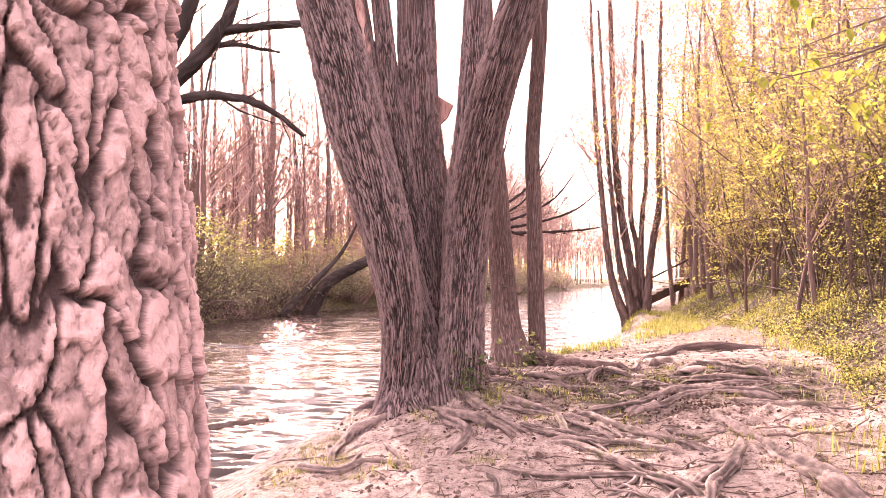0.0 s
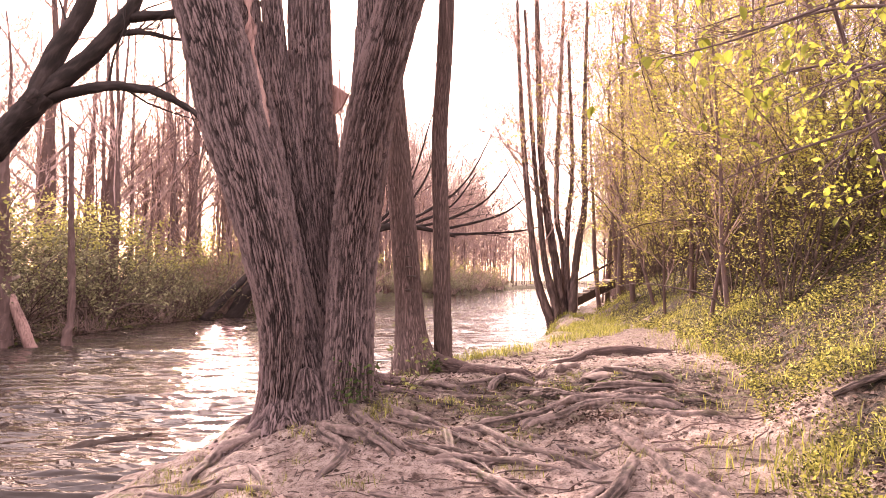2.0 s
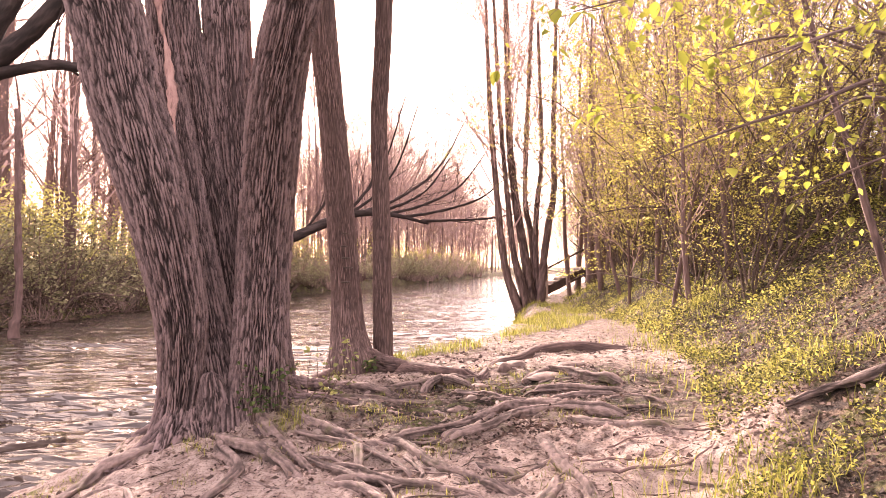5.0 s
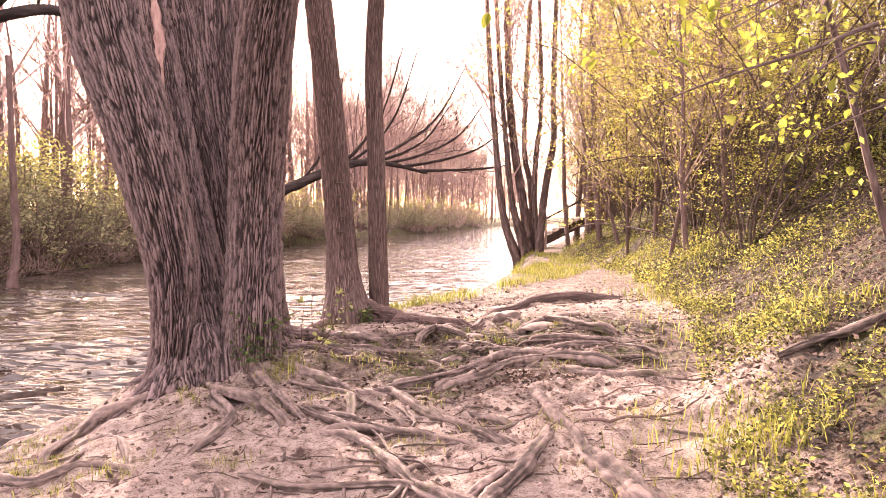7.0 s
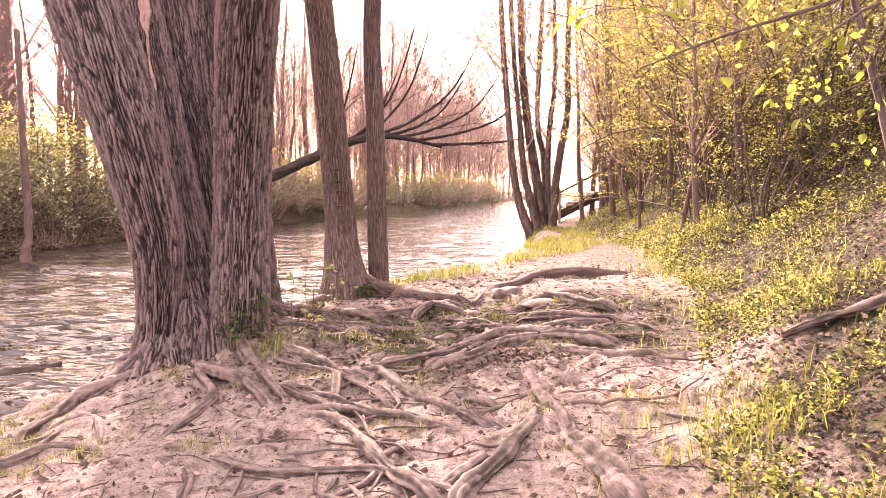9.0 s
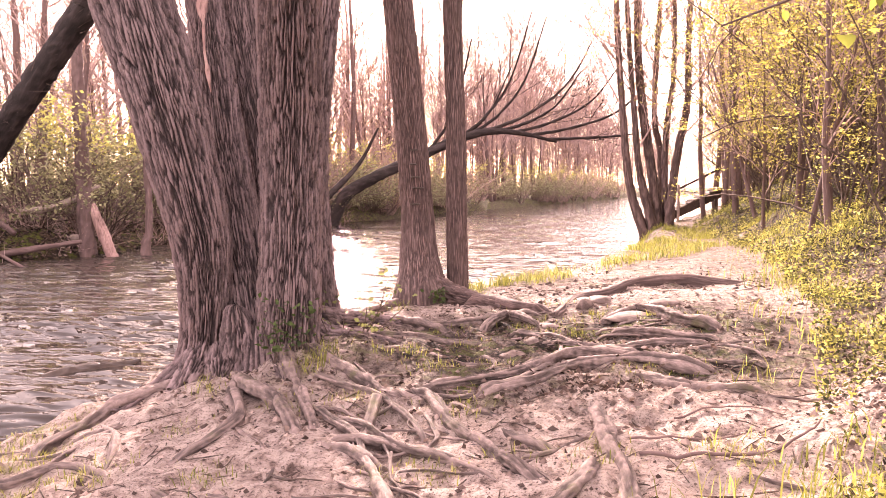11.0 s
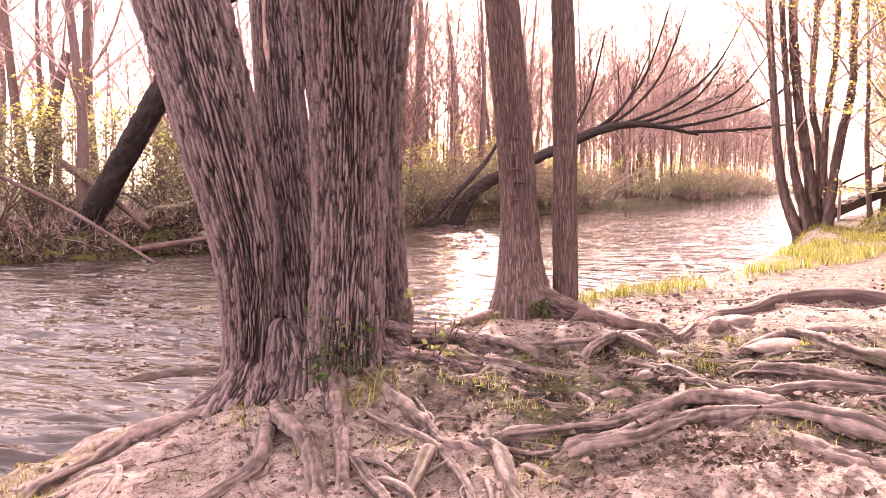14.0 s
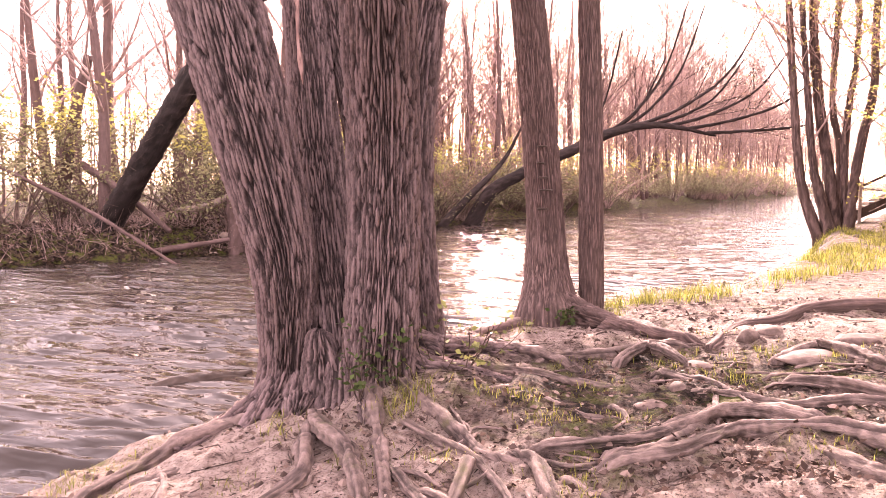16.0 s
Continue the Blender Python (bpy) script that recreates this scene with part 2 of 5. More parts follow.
def blades(shape, rng, feet, height, width, lean=0.5):
    """Grass: bent tapering blades, one at each foot."""
    c = np.asarray(feet, float).reshape(-1, 3)
    n = len(c)
    a = rng.rand(n) * 6.283
    out = np.stack([np.cos(a), np.sin(a), np.zeros(n)], 1)
    side = np.stack([-np.sin(a), np.cos(a), np.zeros(n)], 1)
    h = height * (0.45 + 0.75 * rng.rand(n))[:, None]
    l = h * lean * (0.2 + rng.rand(n))[:, None]
    w = width * (0.6 + 0.8 * rng.rand(n))[:, None]
    zz = np.array([0, 0, 1.0])
    m = c + out * l * 0.35 + zz * h * 0.62
    v = np.stack([c - side * w, c + side * w, m + side * w * 0.8, m - side * w * 0.8, c + out * l + zz * h], 1).reshape(-1, 3)
    b = np.arange(n)[:, None] * 5
    return shape.add(v, np.hstack([b, b + 1, b + 2, b + 3]), np.hstack([b + 3, b + 2, b + 4]))


def branch_line(rng, start, way, length, wobble=0.12, lift=0.0, n=6):
    p, d = [np.asarray(start, float)], np.asarray(way, float) / np.linalg.norm(way)
    for _ in range(n - 1):
        d = d + rng.normal(size=3) * wobble + np.array([0, 0, lift])
        d /= np.linalg.norm(d)
        p.append(p[-1] + d * length / (n - 1))
    return np.array(p)


def at_line(p, t):
    f = t * (len(p) - 1)
    i = min(int(f), len(p) - 2)
    return p[i] + (p[i + 1] - p[i]) * (f - i), p[i + 1] - p[i]


def side_way(rng, way, angle, up=0.0):
    way = way / np.linalg.norm(way)
    s = np.cross(way, rand_dirs(rng, 1)[0])
    s /= np.linalg.norm(s) + 1e-9
    d = way * math.cos(angle) + s * math.sin(angle) + np.array([0, 0, up])
    return d / np.linalg.norm(d)


def thorn(shape, a, b, r):
    """A hair-thin straight twig."""
    way = b - a
    u = np.cross(way, (0.3, 0.2, 0.9))
    u = u / (np.linalg.norm(u) + 1e-9) * r
    v = np.cross(way, u)
    v = v / (np.linalg.norm(v) + 1e-9) * r
    shape.add([a - u, a + u, b, a - v, a + v], tris=[(0, 1, 2), (3, 4, 2)])


def hair(shape, rng, feet, length, width, up=1.0):
    """Many thin straight twigs at once, rising from the feet."""
    n = len(feet)
    d = rand_dirs(rng, n) * 0.6 + np.array([0, 0, up])
    d /= np.linalg.norm(d, axis=1)[:, None]
    L = length * (0.4 + 1.1 * rng.rand(n))[:, None]
    s = np.cross(d, rand_dirs(rng, n))
    s = s / (np.linalg.norm(s, axis=1)[:, None] + 1e-9) * (width * (0.5 + rng.rand(n)))[:, None]
    v = np.stack([feet - s, feet + s, feet + d * L], 1).reshape(-1, 3)
    shape.add(v, tris=np.arange(n * 3).reshape(-1, 3))


def ramify(shape, rng, line, r0, levels, tips, start=0.3, angle=0.8, shrink=0.5, up=0.15, segs=4, least=0.0025, ends=2):
    """Branches on a line, branches on those, and so on. levels: how many on each. tips gathers twig points for leaves."""
    if not levels:
        return
    length = np.linalg.norm(np.diff(line, axis=0), axis=1).sum()
    for k in range(levels[0]):
        t = start + (1 - start) * (k + rng.rand()) / levels[0]
        q, way = at_line(line, min(t, 0.98))
        L = length * shrink * (1.15 - 0.6 * t) * (0.6 + 0.7 * rng.rand())
        r = max(r0 * (1 - 0.75 * t) * 0.55, least)
        last = len(levels) == 1
        sub = branch_line(rng, q, side_way(rng, way, angle * (0.7 + 0.6 * rng.rand()), up), L, 0.16, 0.04, ends if last else 4)
        if last and ends == 2:
            thorn(shape, sub[0], sub[1], r)
        else:
            tube(shape, sub, np.linspace(r, r * 0.3, len(sub)), 3 if last else segs, cap=False)
        if last:
            tips.append(sub)
        ramify(shape, rng, sub, r, levels[1:], tips, 0.2, angle, 0.55, up, 3, least, ends)


# ---- materials ----
def node_material(name):
    m = bpy.data.materials.new(name)
    m.use_nodes = True
    nt = m.node_tree
    return m, nt, nt.nodes["Principled BSDF"], nt.nodes["Material Output"]


def coords(nt, stretch=(1, 1, 1)):
    geo = nt.nodes.new("ShaderNodeTexCoord")
    mp = nt.nodes.new("ShaderNodeMapping")
    mp.inputs["Scale"].default_value = stretch
    nt.links.new(geo.outputs["Object"], mp.inputs["Vector"])
    return mp.outputs["Vector"]


def noise_node(nt, vec, scale, detail=6.0, rough=0.6, warp=0.0):
    n = nt.nodes.new("ShaderNodeTexNoise")
    n.inputs["Scale"].default_value, n.inputs["Detail"].default_value = scale, detail
    n.inputs["Roughness"].default_value, n.inputs["Distortion"].default_value = rough, warp
    nt.links.new(vec, n.inputs["Vector"])
    return n.outputs["Fac"]


def ramp(nt, fac, stops):
    r = nt.nodes.new("ShaderNodeValToRGB")
    el = r.color_ramp.elements
    el[0].position, el[0].color = stops[0][0], (*stops[0][1], 1)
    el[1].position, el[1].color = stops[-1][0], (*stops[-1][1], 1)
    for pos, col in stops[1:-1]:
        e = el.new(pos)
        e.color = (*col, 1)
    nt.links.new(fac, r.inputs["Fac"])
    return r.outputs["Color"]


def mix(nt, fac, a, b, mode="MIX"):
    m = nt.nodes.new("ShaderNodeMix")
    m.data_type, m.blend_type = "RGBA", mode
    for sock, val in ((m.inputs[0], fac), (m.inputs[6], a), (m.inputs[7], b)):
        if isinstance(val, (int, float)):
            sock.default_value = val
        elif isinstance(val, tuple):
            sock.default_value = (*val, 1)
        else:
            nt.links.new(val, sock)
    return m.outputs[2]


def bump_node(nt, bsdf, height, strength, distance):
    b = nt.nodes.new("ShaderNodeBump")
    b.inputs["Strength"].default_value, b.inputs["Distance"].default_value = strength, distance
    nt.links.new(height, b.inputs["Height"])
    nt.links.new(b.outputs["Normal"], bsdf.inputs["Normal"])


def attribute(nt, name, output):
    n = nt.nodes.new("ShaderNodeAttribute")
    n.attribute_name = name
    return n.outputs[output]


def stem_coords(nt, stretch):
    mp = nt.nodes.new("ShaderNodeMapping")
    mp.inputs["Scale"].default_value = stretch
    nt.links.new(attribute(nt, "grain", "Vector"), mp.inputs["Vector"])
    return mp.outputs["Vector"]


def times(nt, a, k, b=None):
    n = nt.nodes.new("ShaderNodeMath")
    n.operation = "MULTIPLY_ADD"
    nt.links.new(a, n.inputs[0])
    n.inputs[1].default_value = k
    if b is not None:
        nt.links.new(b, n.inputs[2])
    else:
        n.inputs[2].default_value = 0.0
    return n.outputs[0]


def level(nt, v):
    n = nt.nodes.new("ShaderNodeValue")
    n.outputs[0].default_value = v
    return n.outputs[0]


def bark_material(name, dark, light, tint, stretch=(1, 1, 0.18), scale=38.0, moss=0.0, rough=0.85, relief=0.03, stem=True, furrow=0.6):
    """Bark: fibres run along the stem, furrows carry dark inner bark and painted-in shade, ridges are weathered."""
    m, nt, b, _ = node_material(name)
    vec = stem_coords(nt, stretch) if stem else coords(nt, stretch)
    fine = noise_node(nt, vec, scale, 6, 0.62, 0.25)
    broad = noise_node(nt, coords(nt), 2.3, 4, 0.6)
    fac = fine
    if stem:
        # ridge darkens the colour inside furrows, standing in for crevice shade too
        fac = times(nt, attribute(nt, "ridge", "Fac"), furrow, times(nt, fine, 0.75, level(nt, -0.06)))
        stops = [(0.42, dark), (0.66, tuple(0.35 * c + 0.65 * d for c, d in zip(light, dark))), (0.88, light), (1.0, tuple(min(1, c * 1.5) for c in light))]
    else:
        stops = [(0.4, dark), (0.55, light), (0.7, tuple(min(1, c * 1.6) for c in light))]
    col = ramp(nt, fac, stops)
    col = mix(nt, ramp(nt, broad, [(0.45, (0, 0, 0)), (0.7, (0.4, 0.4, 0.4))]), col, tint)
    info = nt.nodes.new("ShaderNodeObjectInfo")
    col = mix(nt, 0.2, col, ramp(nt, info.outputs["Random"], [(0.0, tuple(c * 0.6 for c in light)), (1.0, tuple(min(1, c * 1.3) for c in light))]))
    if moss:
        spot = noise_node(nt, coords(nt), 5.0, 5, 0.7)
        col = mix(nt, ramp(nt, spot, [(0.62 - moss * 0.1, (0, 0, 0)), (0.72, (moss, moss, moss))]), col, (0.09, 0.1, 0.03))
    nt.links.new(col, b.inputs["Base Color"])
    b.inputs["Roughness"].default_value = rough
    b.inputs["Specular IOR Level"].default_value = 0.25
    bump_node(nt, b, fine, 1.0, relief)
    return m


def leaf_material(name, stops, clear=0.45, rough=0.5):
    m, nt, b, out = node_material(name)
    geo = nt.nodes.new("ShaderNodeNewGeometry")
    broad = noise_node(nt, coords(nt), 0.9, 3, 0.6)
    add = nt.nodes.new("ShaderNodeMath")
    add.operation = "MULTIPLY_ADD"
    add.inputs[1].default_value = 0.7
    nt.links.new(geo.outputs["Random Per Island"], add.inputs[0])
    sub = nt.nodes.new("ShaderNodeMath")
    sub.operation = "MULTIPLY"
    sub.inputs[1].default_value = 0.35
    nt.links.new(broad, sub.inputs[0])
    nt.links.new(sub.outputs[0], add.inputs[2])
    col = ramp(nt, add.outputs[0], stops)
    nt.links.new(col, b.inputs["Base Color"])
    b.inputs["Roughness"].default_value = rough
    b.inputs["Specular IOR Level"].default_value = 0.15
    tr = nt.nodes.new("ShaderNodeBsdfTranslucent")
    nt.links.new(col, tr.inputs["Color"])
    mx = nt.nodes.new("ShaderNodeMixShader")
    mx.inputs[0].default_value = clear
    nt.links.new(b.outputs[0], mx.inputs[1])
    nt.links.new(tr.outputs[0], mx.inputs[2])
    nt.links.new(mx.outputs[0], out.inputs["Surface"])
    return m


def plain_material(name, stops, scale=6.0, rough=0.8, bump=0.4, stretch=(1, 1, 1), dist=0.01):
    m, nt, b, _ = node_material(name)
    vec = coords(nt, stretch)
    a, c = noise_node(nt, vec, scale, 7, 0.65), noise_node(nt, vec, scale * 0.15, 3)
    col = mix(nt, 0.4, ramp(nt, a, stops), ramp(nt, c, stops))
    nt.links.new(col, b.inputs["Base Color"])
    b.inputs["Roughness"].default_value = rough
    b.inputs["Specular IOR Level"].default_value = 0.3
    bump_node(nt, b, a, bump, dist)
    return m


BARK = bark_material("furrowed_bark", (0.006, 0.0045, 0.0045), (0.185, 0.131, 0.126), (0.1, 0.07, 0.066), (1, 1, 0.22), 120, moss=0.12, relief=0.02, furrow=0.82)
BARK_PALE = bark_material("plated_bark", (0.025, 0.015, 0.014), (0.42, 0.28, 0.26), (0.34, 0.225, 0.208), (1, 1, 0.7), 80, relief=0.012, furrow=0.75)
BARK_SLIM = bark_material("brown_bark", (0.03, 0.019, 0.017), (0.2, 0.132, 0.118), (0.14, 0.095, 0.082), (1, 1, 0.12), 70, relief=0.012, furrow=0.55)
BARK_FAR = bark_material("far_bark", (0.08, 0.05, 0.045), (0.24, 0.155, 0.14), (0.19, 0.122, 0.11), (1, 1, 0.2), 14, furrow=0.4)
BARK_DARK = bark_material("dark_bark", (0.012, 0.009, 0.008), (0.055, 0.04, 0.037), (0.04, 0.028, 0.025), (1, 1, 0.25), 20, furrow=0.6)
# twig colour lifted well above TWIG to paint in the pale haze
TWIG_FAR = bark_material("hazed_twig_bark", (0.26, 0.17, 0.155), (0.46, 0.325, 0.295), (0.4, 0.27, 0.245), (1, 1, 0.5), 8, stem=False)
BARK_FAR_TWIG = bark_material("brush_bark", (0.09, 0.06, 0.052), (0.22, 0.155, 0.135), (0.17, 0.118, 0.1), (1, 1, 0.5), 8, stem=False)
TWIG = bark_material("twig_bark", (0.035, 0.024, 0.02), (0.12, 0.083, 0.067), (0.09, 0.062, 0.05), (1, 1, 0.5), 20, stem=False)
ROOT = bark_material("weathered_root", (0.018, 0.0125, 0.011), (0.22, 0.16, 0.142), (0.11, 0.079, 0.068), (1, 1, 0.35), 55, moss=0.5, relief=0.02, furrow=0.6)
WOOD_BARE = plain_material("bare_wood", [(0.36, (0.06, 0.033, 0.028)), (0.48, (0.3, 0.172, 0.15)), (0.64, (0.46, 0.3, 0.262))], 26, 0.75, 0.5, (1, 1, 0.12))
WOOD_GREY = plain_material("grey_wood", [(0.3, (0.16, 0.11, 0.09)), (0.5, (0.34, 0.26, 0.22)), (0.7, (0.46, 0.37, 0.32))], 14, 0.85, 0.6, (1, 1, 0.2))
WOOD_WET = plain_material("wet_wood", [(0.3, (0.03, 0.02, 0.016)), (0.7, (0.09, 0.06, 0.045))], 14, 0.4, 0.5)
STONE = plain_material("pale_stone", [(0.38, (0.05, 0.033, 0.028)), (0.5, (0.13, 0.09, 0.077)), (0.64, (0.26, 0.187, 0.162))], 12, 0.85, 0.5)
LEAF_SPRING = leaf_material("spring_leaf", [(0.1, (0.12, 0.12, 0.03)), (0.42, (0.42, 0.39, 0.09)), (0.9, (0.72, 0.65, 0.19))], 0.45, 0.65)
LEAF_NEAR = leaf_material("young_leaf", [(0.1, (0.09, 0.11, 0.03)), (0.4, (0.25, 0.27, 0.05)), (0.9, (0.5, 0.47, 0.09))], 0.58, 0.7)
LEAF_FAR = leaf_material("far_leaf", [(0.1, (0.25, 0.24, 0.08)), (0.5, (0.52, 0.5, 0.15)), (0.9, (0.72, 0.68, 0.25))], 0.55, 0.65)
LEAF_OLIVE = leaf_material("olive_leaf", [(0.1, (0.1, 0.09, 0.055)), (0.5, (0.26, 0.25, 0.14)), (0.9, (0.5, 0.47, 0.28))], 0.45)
LEAF_BUD = leaf_material("bud_leaf", [(0.1, (0.2, 0.11, 0.085)), (0.5, (0.42, 0.25, 0.19)), (0.9, (0.55, 0.4, 0.24))], 0.45, 0.65)
LEAF_SIDE = leaf_material("side_leaf", [(0.1, (0.05, 0.06, 0.025)), (0.5, (0.14, 0.15, 0.06)), (0.9, (0.3, 0.31, 0.12))], 0.4, 0.6)
LEAF_LOW = leaf_material("low_leaf", [(0.1, (0.02, 0.022, 0.01)), (0.36, (0.05, 0.052, 0.022)), (0.52, (0.15, 0.148, 0.05)), (0.7, (0.34, 0.33, 0.08)), (0.95, (0.6, 0.56, 0.17))], 0.42, 0.65)
LEAF_DARK = leaf_material("dark_leaf", [(0.1, (0.03, 0.05, 0.02)), (0.9, (0.09, 0.13, 0.04))], 0.35)
GRASS = leaf_material("grass_blade", [(0.1, (0.06, 0.075, 0.02)), (0.5, (0.22, 0.225, 0.05)), (0.9, (0.5, 0.47, 0.13))], 0.4, 0.65)
CRUMB = leaf_material("soil_crumb", [(0.1, (0.03, 0.02, 0.016)), (0.5, (0.12, 0.08, 0.067)), (0.95, (0.42, 0.31, 0.265))], 0.0, 0.9)
LITTER = leaf_material("dead_leaf", [(0.1, (0.015, 0.01, 0.008)), (0.4, (0.06, 0.038, 0.031)), (0.7, (0.16, 0.105, 0.085)), (0.95, (0.4, 0.3, 0.25))], 0.15, 0.8)


def ground_material():
    m, nt, b, _ = node_material("earth")
    vec = coords(nt)
    grit, clod, patch = noise_node(nt, vec, 70, 6, 0.7), noise_node(nt, vec, 11, 6, 0.65, 0.5), noise_node(nt, vec, 1.6, 4, 0.6)
    sand = ramp(nt, clod, [(0.33, (0.12, 0.076, 0.063)), (0.43, (0.4, 0.29, 0.25)), (0.58, (0.62, 0.49, 0.43))])
    humus = ramp(nt, clod, [(0.42, (0.01, 0.0065, 0.005)), (0.51, (0.045, 0.029, 0.023)), (0.63, (0.21, 0.142, 0.115))])
    litter = ramp(nt, clod, [(0.4, (0.012, 0.008, 0.006)), (0.5, (0.05, 0.033, 0.024)), (0.62, (0.17, 0.115, 0.08)), (0.76, (0.1, 0.1, 0.03))])
    att = nt.nodes.new("ShaderNodeVertexColor")
    att.layer_name = "cover"
    sep = nt.nodes.new("ShaderNodeSeparateColor")
    nt.links.new(att.outputs["Color"], sep.inputs["Color"])
    spots = ramp(nt, patch, [(0.35, (0.0, 0.0, 0.0)), (0.52, (1, 1, 1))])
    hum = mix(nt, 0.3, sep.outputs[0], spots, "MULTIPLY")
    col = mix(nt, hum, sand, humus)
    col = mix(nt, sep.outputs[1], col, litter)
    green = noise_node(nt, vec, 4.0, 6, 0.7)
    mossy = mix(nt, 1.0, sep.outputs[2], ramp(nt, green, [(0.5, (0, 0, 0)), (0.62, (1, 1, 1))]), "MULTIPLY")
    col = mix(nt, mossy, col, (0.12, 0.14, 0.03))
    col = mix(nt, 1.0, col, ramp(nt, grit, [(0.36, (0.2, 0.18, 0.17)), (0.48, (1, 1, 1))]), "MULTIPLY")
    nt.links.new(col, b.inputs["Base Color"])
    b.inputs["Roughness"].default_value, b.inputs["Specular IOR Level"].default_value = 0.9, 0.2
    h = nt.nodes.new("ShaderNodeMath")
    h.operation = "ADD"
    nt.links.new(grit, h.inputs[0])
    nt.links.new(clod, h.inputs[1])
    bump_node(nt, b, h.outputs[0], 1.0, 0.06)
    return m


def water_material():
    m, nt, b, _ = node_material("river_water")
    fine = noise_node(nt, coords(nt, (0.2, 1.0, 1)), 7.0, 1.5, 0.5, 0.3)
    long = noise_node(nt, coords(nt, (0.2, 1.0, 1)), 1.5, 2.0, 0.55, 0.4)
    murk = noise_node(nt, coords(nt), 0.4, 3)
    col = ramp(nt, murk, [(0.3, (0.032, 0.024, 0.02)), (0.7, (0.06, 0.045, 0.038))])
    nt.links.new(col, b.inputs["Base Color"])
    b.inputs["Roughness"].default_value, b.inputs["IOR"].default_value = 0.03, 1.33
    bump_node(nt, b, times(nt, fine, 0.05, times(nt, long, 0.16)), 1.0, 1.0)
    return m


EARTH, RIVER = ground_material(), water_material()

# ---- ground and water ----
def graded(lo, hi, fine_lo, fine_hi, step, grow):
    mid = list(np.arange(fine_lo, fine_hi, step))
    out, s, v = [], step, fine_lo
    while v > lo:
        s *= grow
        v -= s
        out.append(v)
    up, s, v = [], step, mid[-1]
    while v < hi:
        s *= grow
        v += s
        up.append(v)
    return np.array(out[::-1] + mid + up)


def build_ground():
    xs, ys = graded(-420, 520, -2.6, 5.4, 0.045, 1.08), graded(-300, 640, 3.6, 11.0, 0.05, 1.075)
    X, Y = np.meshgrid(xs, ys)
    Z = ground_height(X, Y)
    n, m = X.shape
    i, j = np.meshgrid(np.arange(n - 1), np.arange(m - 1), indexing="ij")
    quads = np.stack([i * m + j, i * m + j + 1, (i + 1) * m + j + 1, (i + 1) * m + j], -1).reshape(-1, 4)
    s = Shape().add(np.stack([X, Y, Z], -1).reshape(-1, 3), quads)
    ob = tagged(new("ground", s.mesh("ground", EARTH)), "bare sandy earth bank and leaf-littered slopes along the river", "ground", kind="structure")
    # cover: red = dark humus among the roots, green = leaf litter, blue = moss and grass
    hill = X - lerp_curve(Y, HILL_FOOT)
    df = lerp_curve(Y, FAR_BANK) - X
    d = X - lerp_curve(Y, NEAR_BANK)
    wob = (vnoise(X * 1.3, Y * 1.3, 8.8) - 0.5) * 0.7
    roots = smooth(1.7 - np.hypot((X - 1.9) / 1.6, (Y - 8.15) / 1.2) + wob * 1.5)
    roots = np.maximum(roots, 0.5 * smooth((Y - 9.2 + wob) / 1.2) * (hill < 0.3))
    litter = np.maximum(smooth((hill + wob) / 0.5), smooth((df + 4) / 2))
    far_moss = smooth(1 - np.abs(df - 1.2) / 1.3)
    moss = np.clip(far_moss + smooth(1.1 - np.abs(d - 0.9) / 0.6) * 0.8 + smooth(1 - np.abs(df - 0.9) / 0.9) + 0.5 * litter + 0.7 * roots + smooth((Y - 11) / 1.5) * smooth((1.6 - d) / 0.6) * (d > 0), 0, 1)
    col = np.stack([roots, litter, moss, np.ones_like(X)], -1).reshape(-1, 4)
    layer = ob.data.color_attributes.new("cover", "FLOAT_COLOR", "POINT")
    layer.data.foreach_set("color", col.astype(np.float32).ravel())


def ripples(x, y, reach):
    """Height of the river's small waves; the shortest die out where the sheet is coarse."""
    rng = np.random.RandomState(5)
    warp = (vnoise(x * 0.55, y * 0.55, 1.0) - 0.5) * 5.0
    calm = 0.35 + 1.1 * vnoise(x * 0.23, y * 0.4, 4.0)
    z = np.zeros(x.shape)
    for k in range(17):
        lam = 0.15 * 1.125 ** k
        a = math.radians(100) + rng.normal() * 0.22
        w = 2 * math.pi / lam
        amp = 0.032 * lam * (0.15 / lam) ** 0.4 * (1 - smooth(reach * 2.2 / lam - 0.6))
        z = z + amp * np.sin(w * (x * math.cos(a) + y * math.sin(a)) + rng.rand() * 6.28 + warp * (1.0 + 0.4 * rng.rand()))
    return z * calm


def build_water():
    """One sheet in rings round the bank, finest on the side of the river that the bank looks at."""
    cx, cy = 1.2, 2.0
    ang = np.radians(np.concatenate([np.linspace(66, 140, 290, endpoint=False), np.linspace(140, 426, 60, endpoint=False)]))
    rad = [3.0]
    while rad[-1] < 700:
        rad.append(rad[-1] * (1.0085 if rad[-1] < 60 else 1.06))
    R, A = np.meshgrid(np.array(rad), ang, indexing="ij")
    X, Y = cx + R * np.cos(A), cy + R * np.sin(A)
    n, m = X.shape
    reach = np.where((A < math.radians(140)), R * 0.006, R * 0.09)
    Z = WATER + ripples(X, Y, reach)
    i, j = np.meshgrid(np.arange(n - 1), np.arange(m), indexing="ij")
    jj = (j + 1) % m
    quads = np.stack([i * m + j, (i + 1) * m + j, (i + 1) * m + jj, i * m + jj], -1).reshape(-1, 4)
    s = Shape().add(np.stack([X, Y, Z], -1).reshape(-1, 3), quads)
    tagged(new("water", s.mesh("water", RIVER)), "brown rippled river water glittering in low sun", "river", kind="structure")


build_ground()
build_water()


def floor_z(x, y):
    return float(ground_height(x, y))


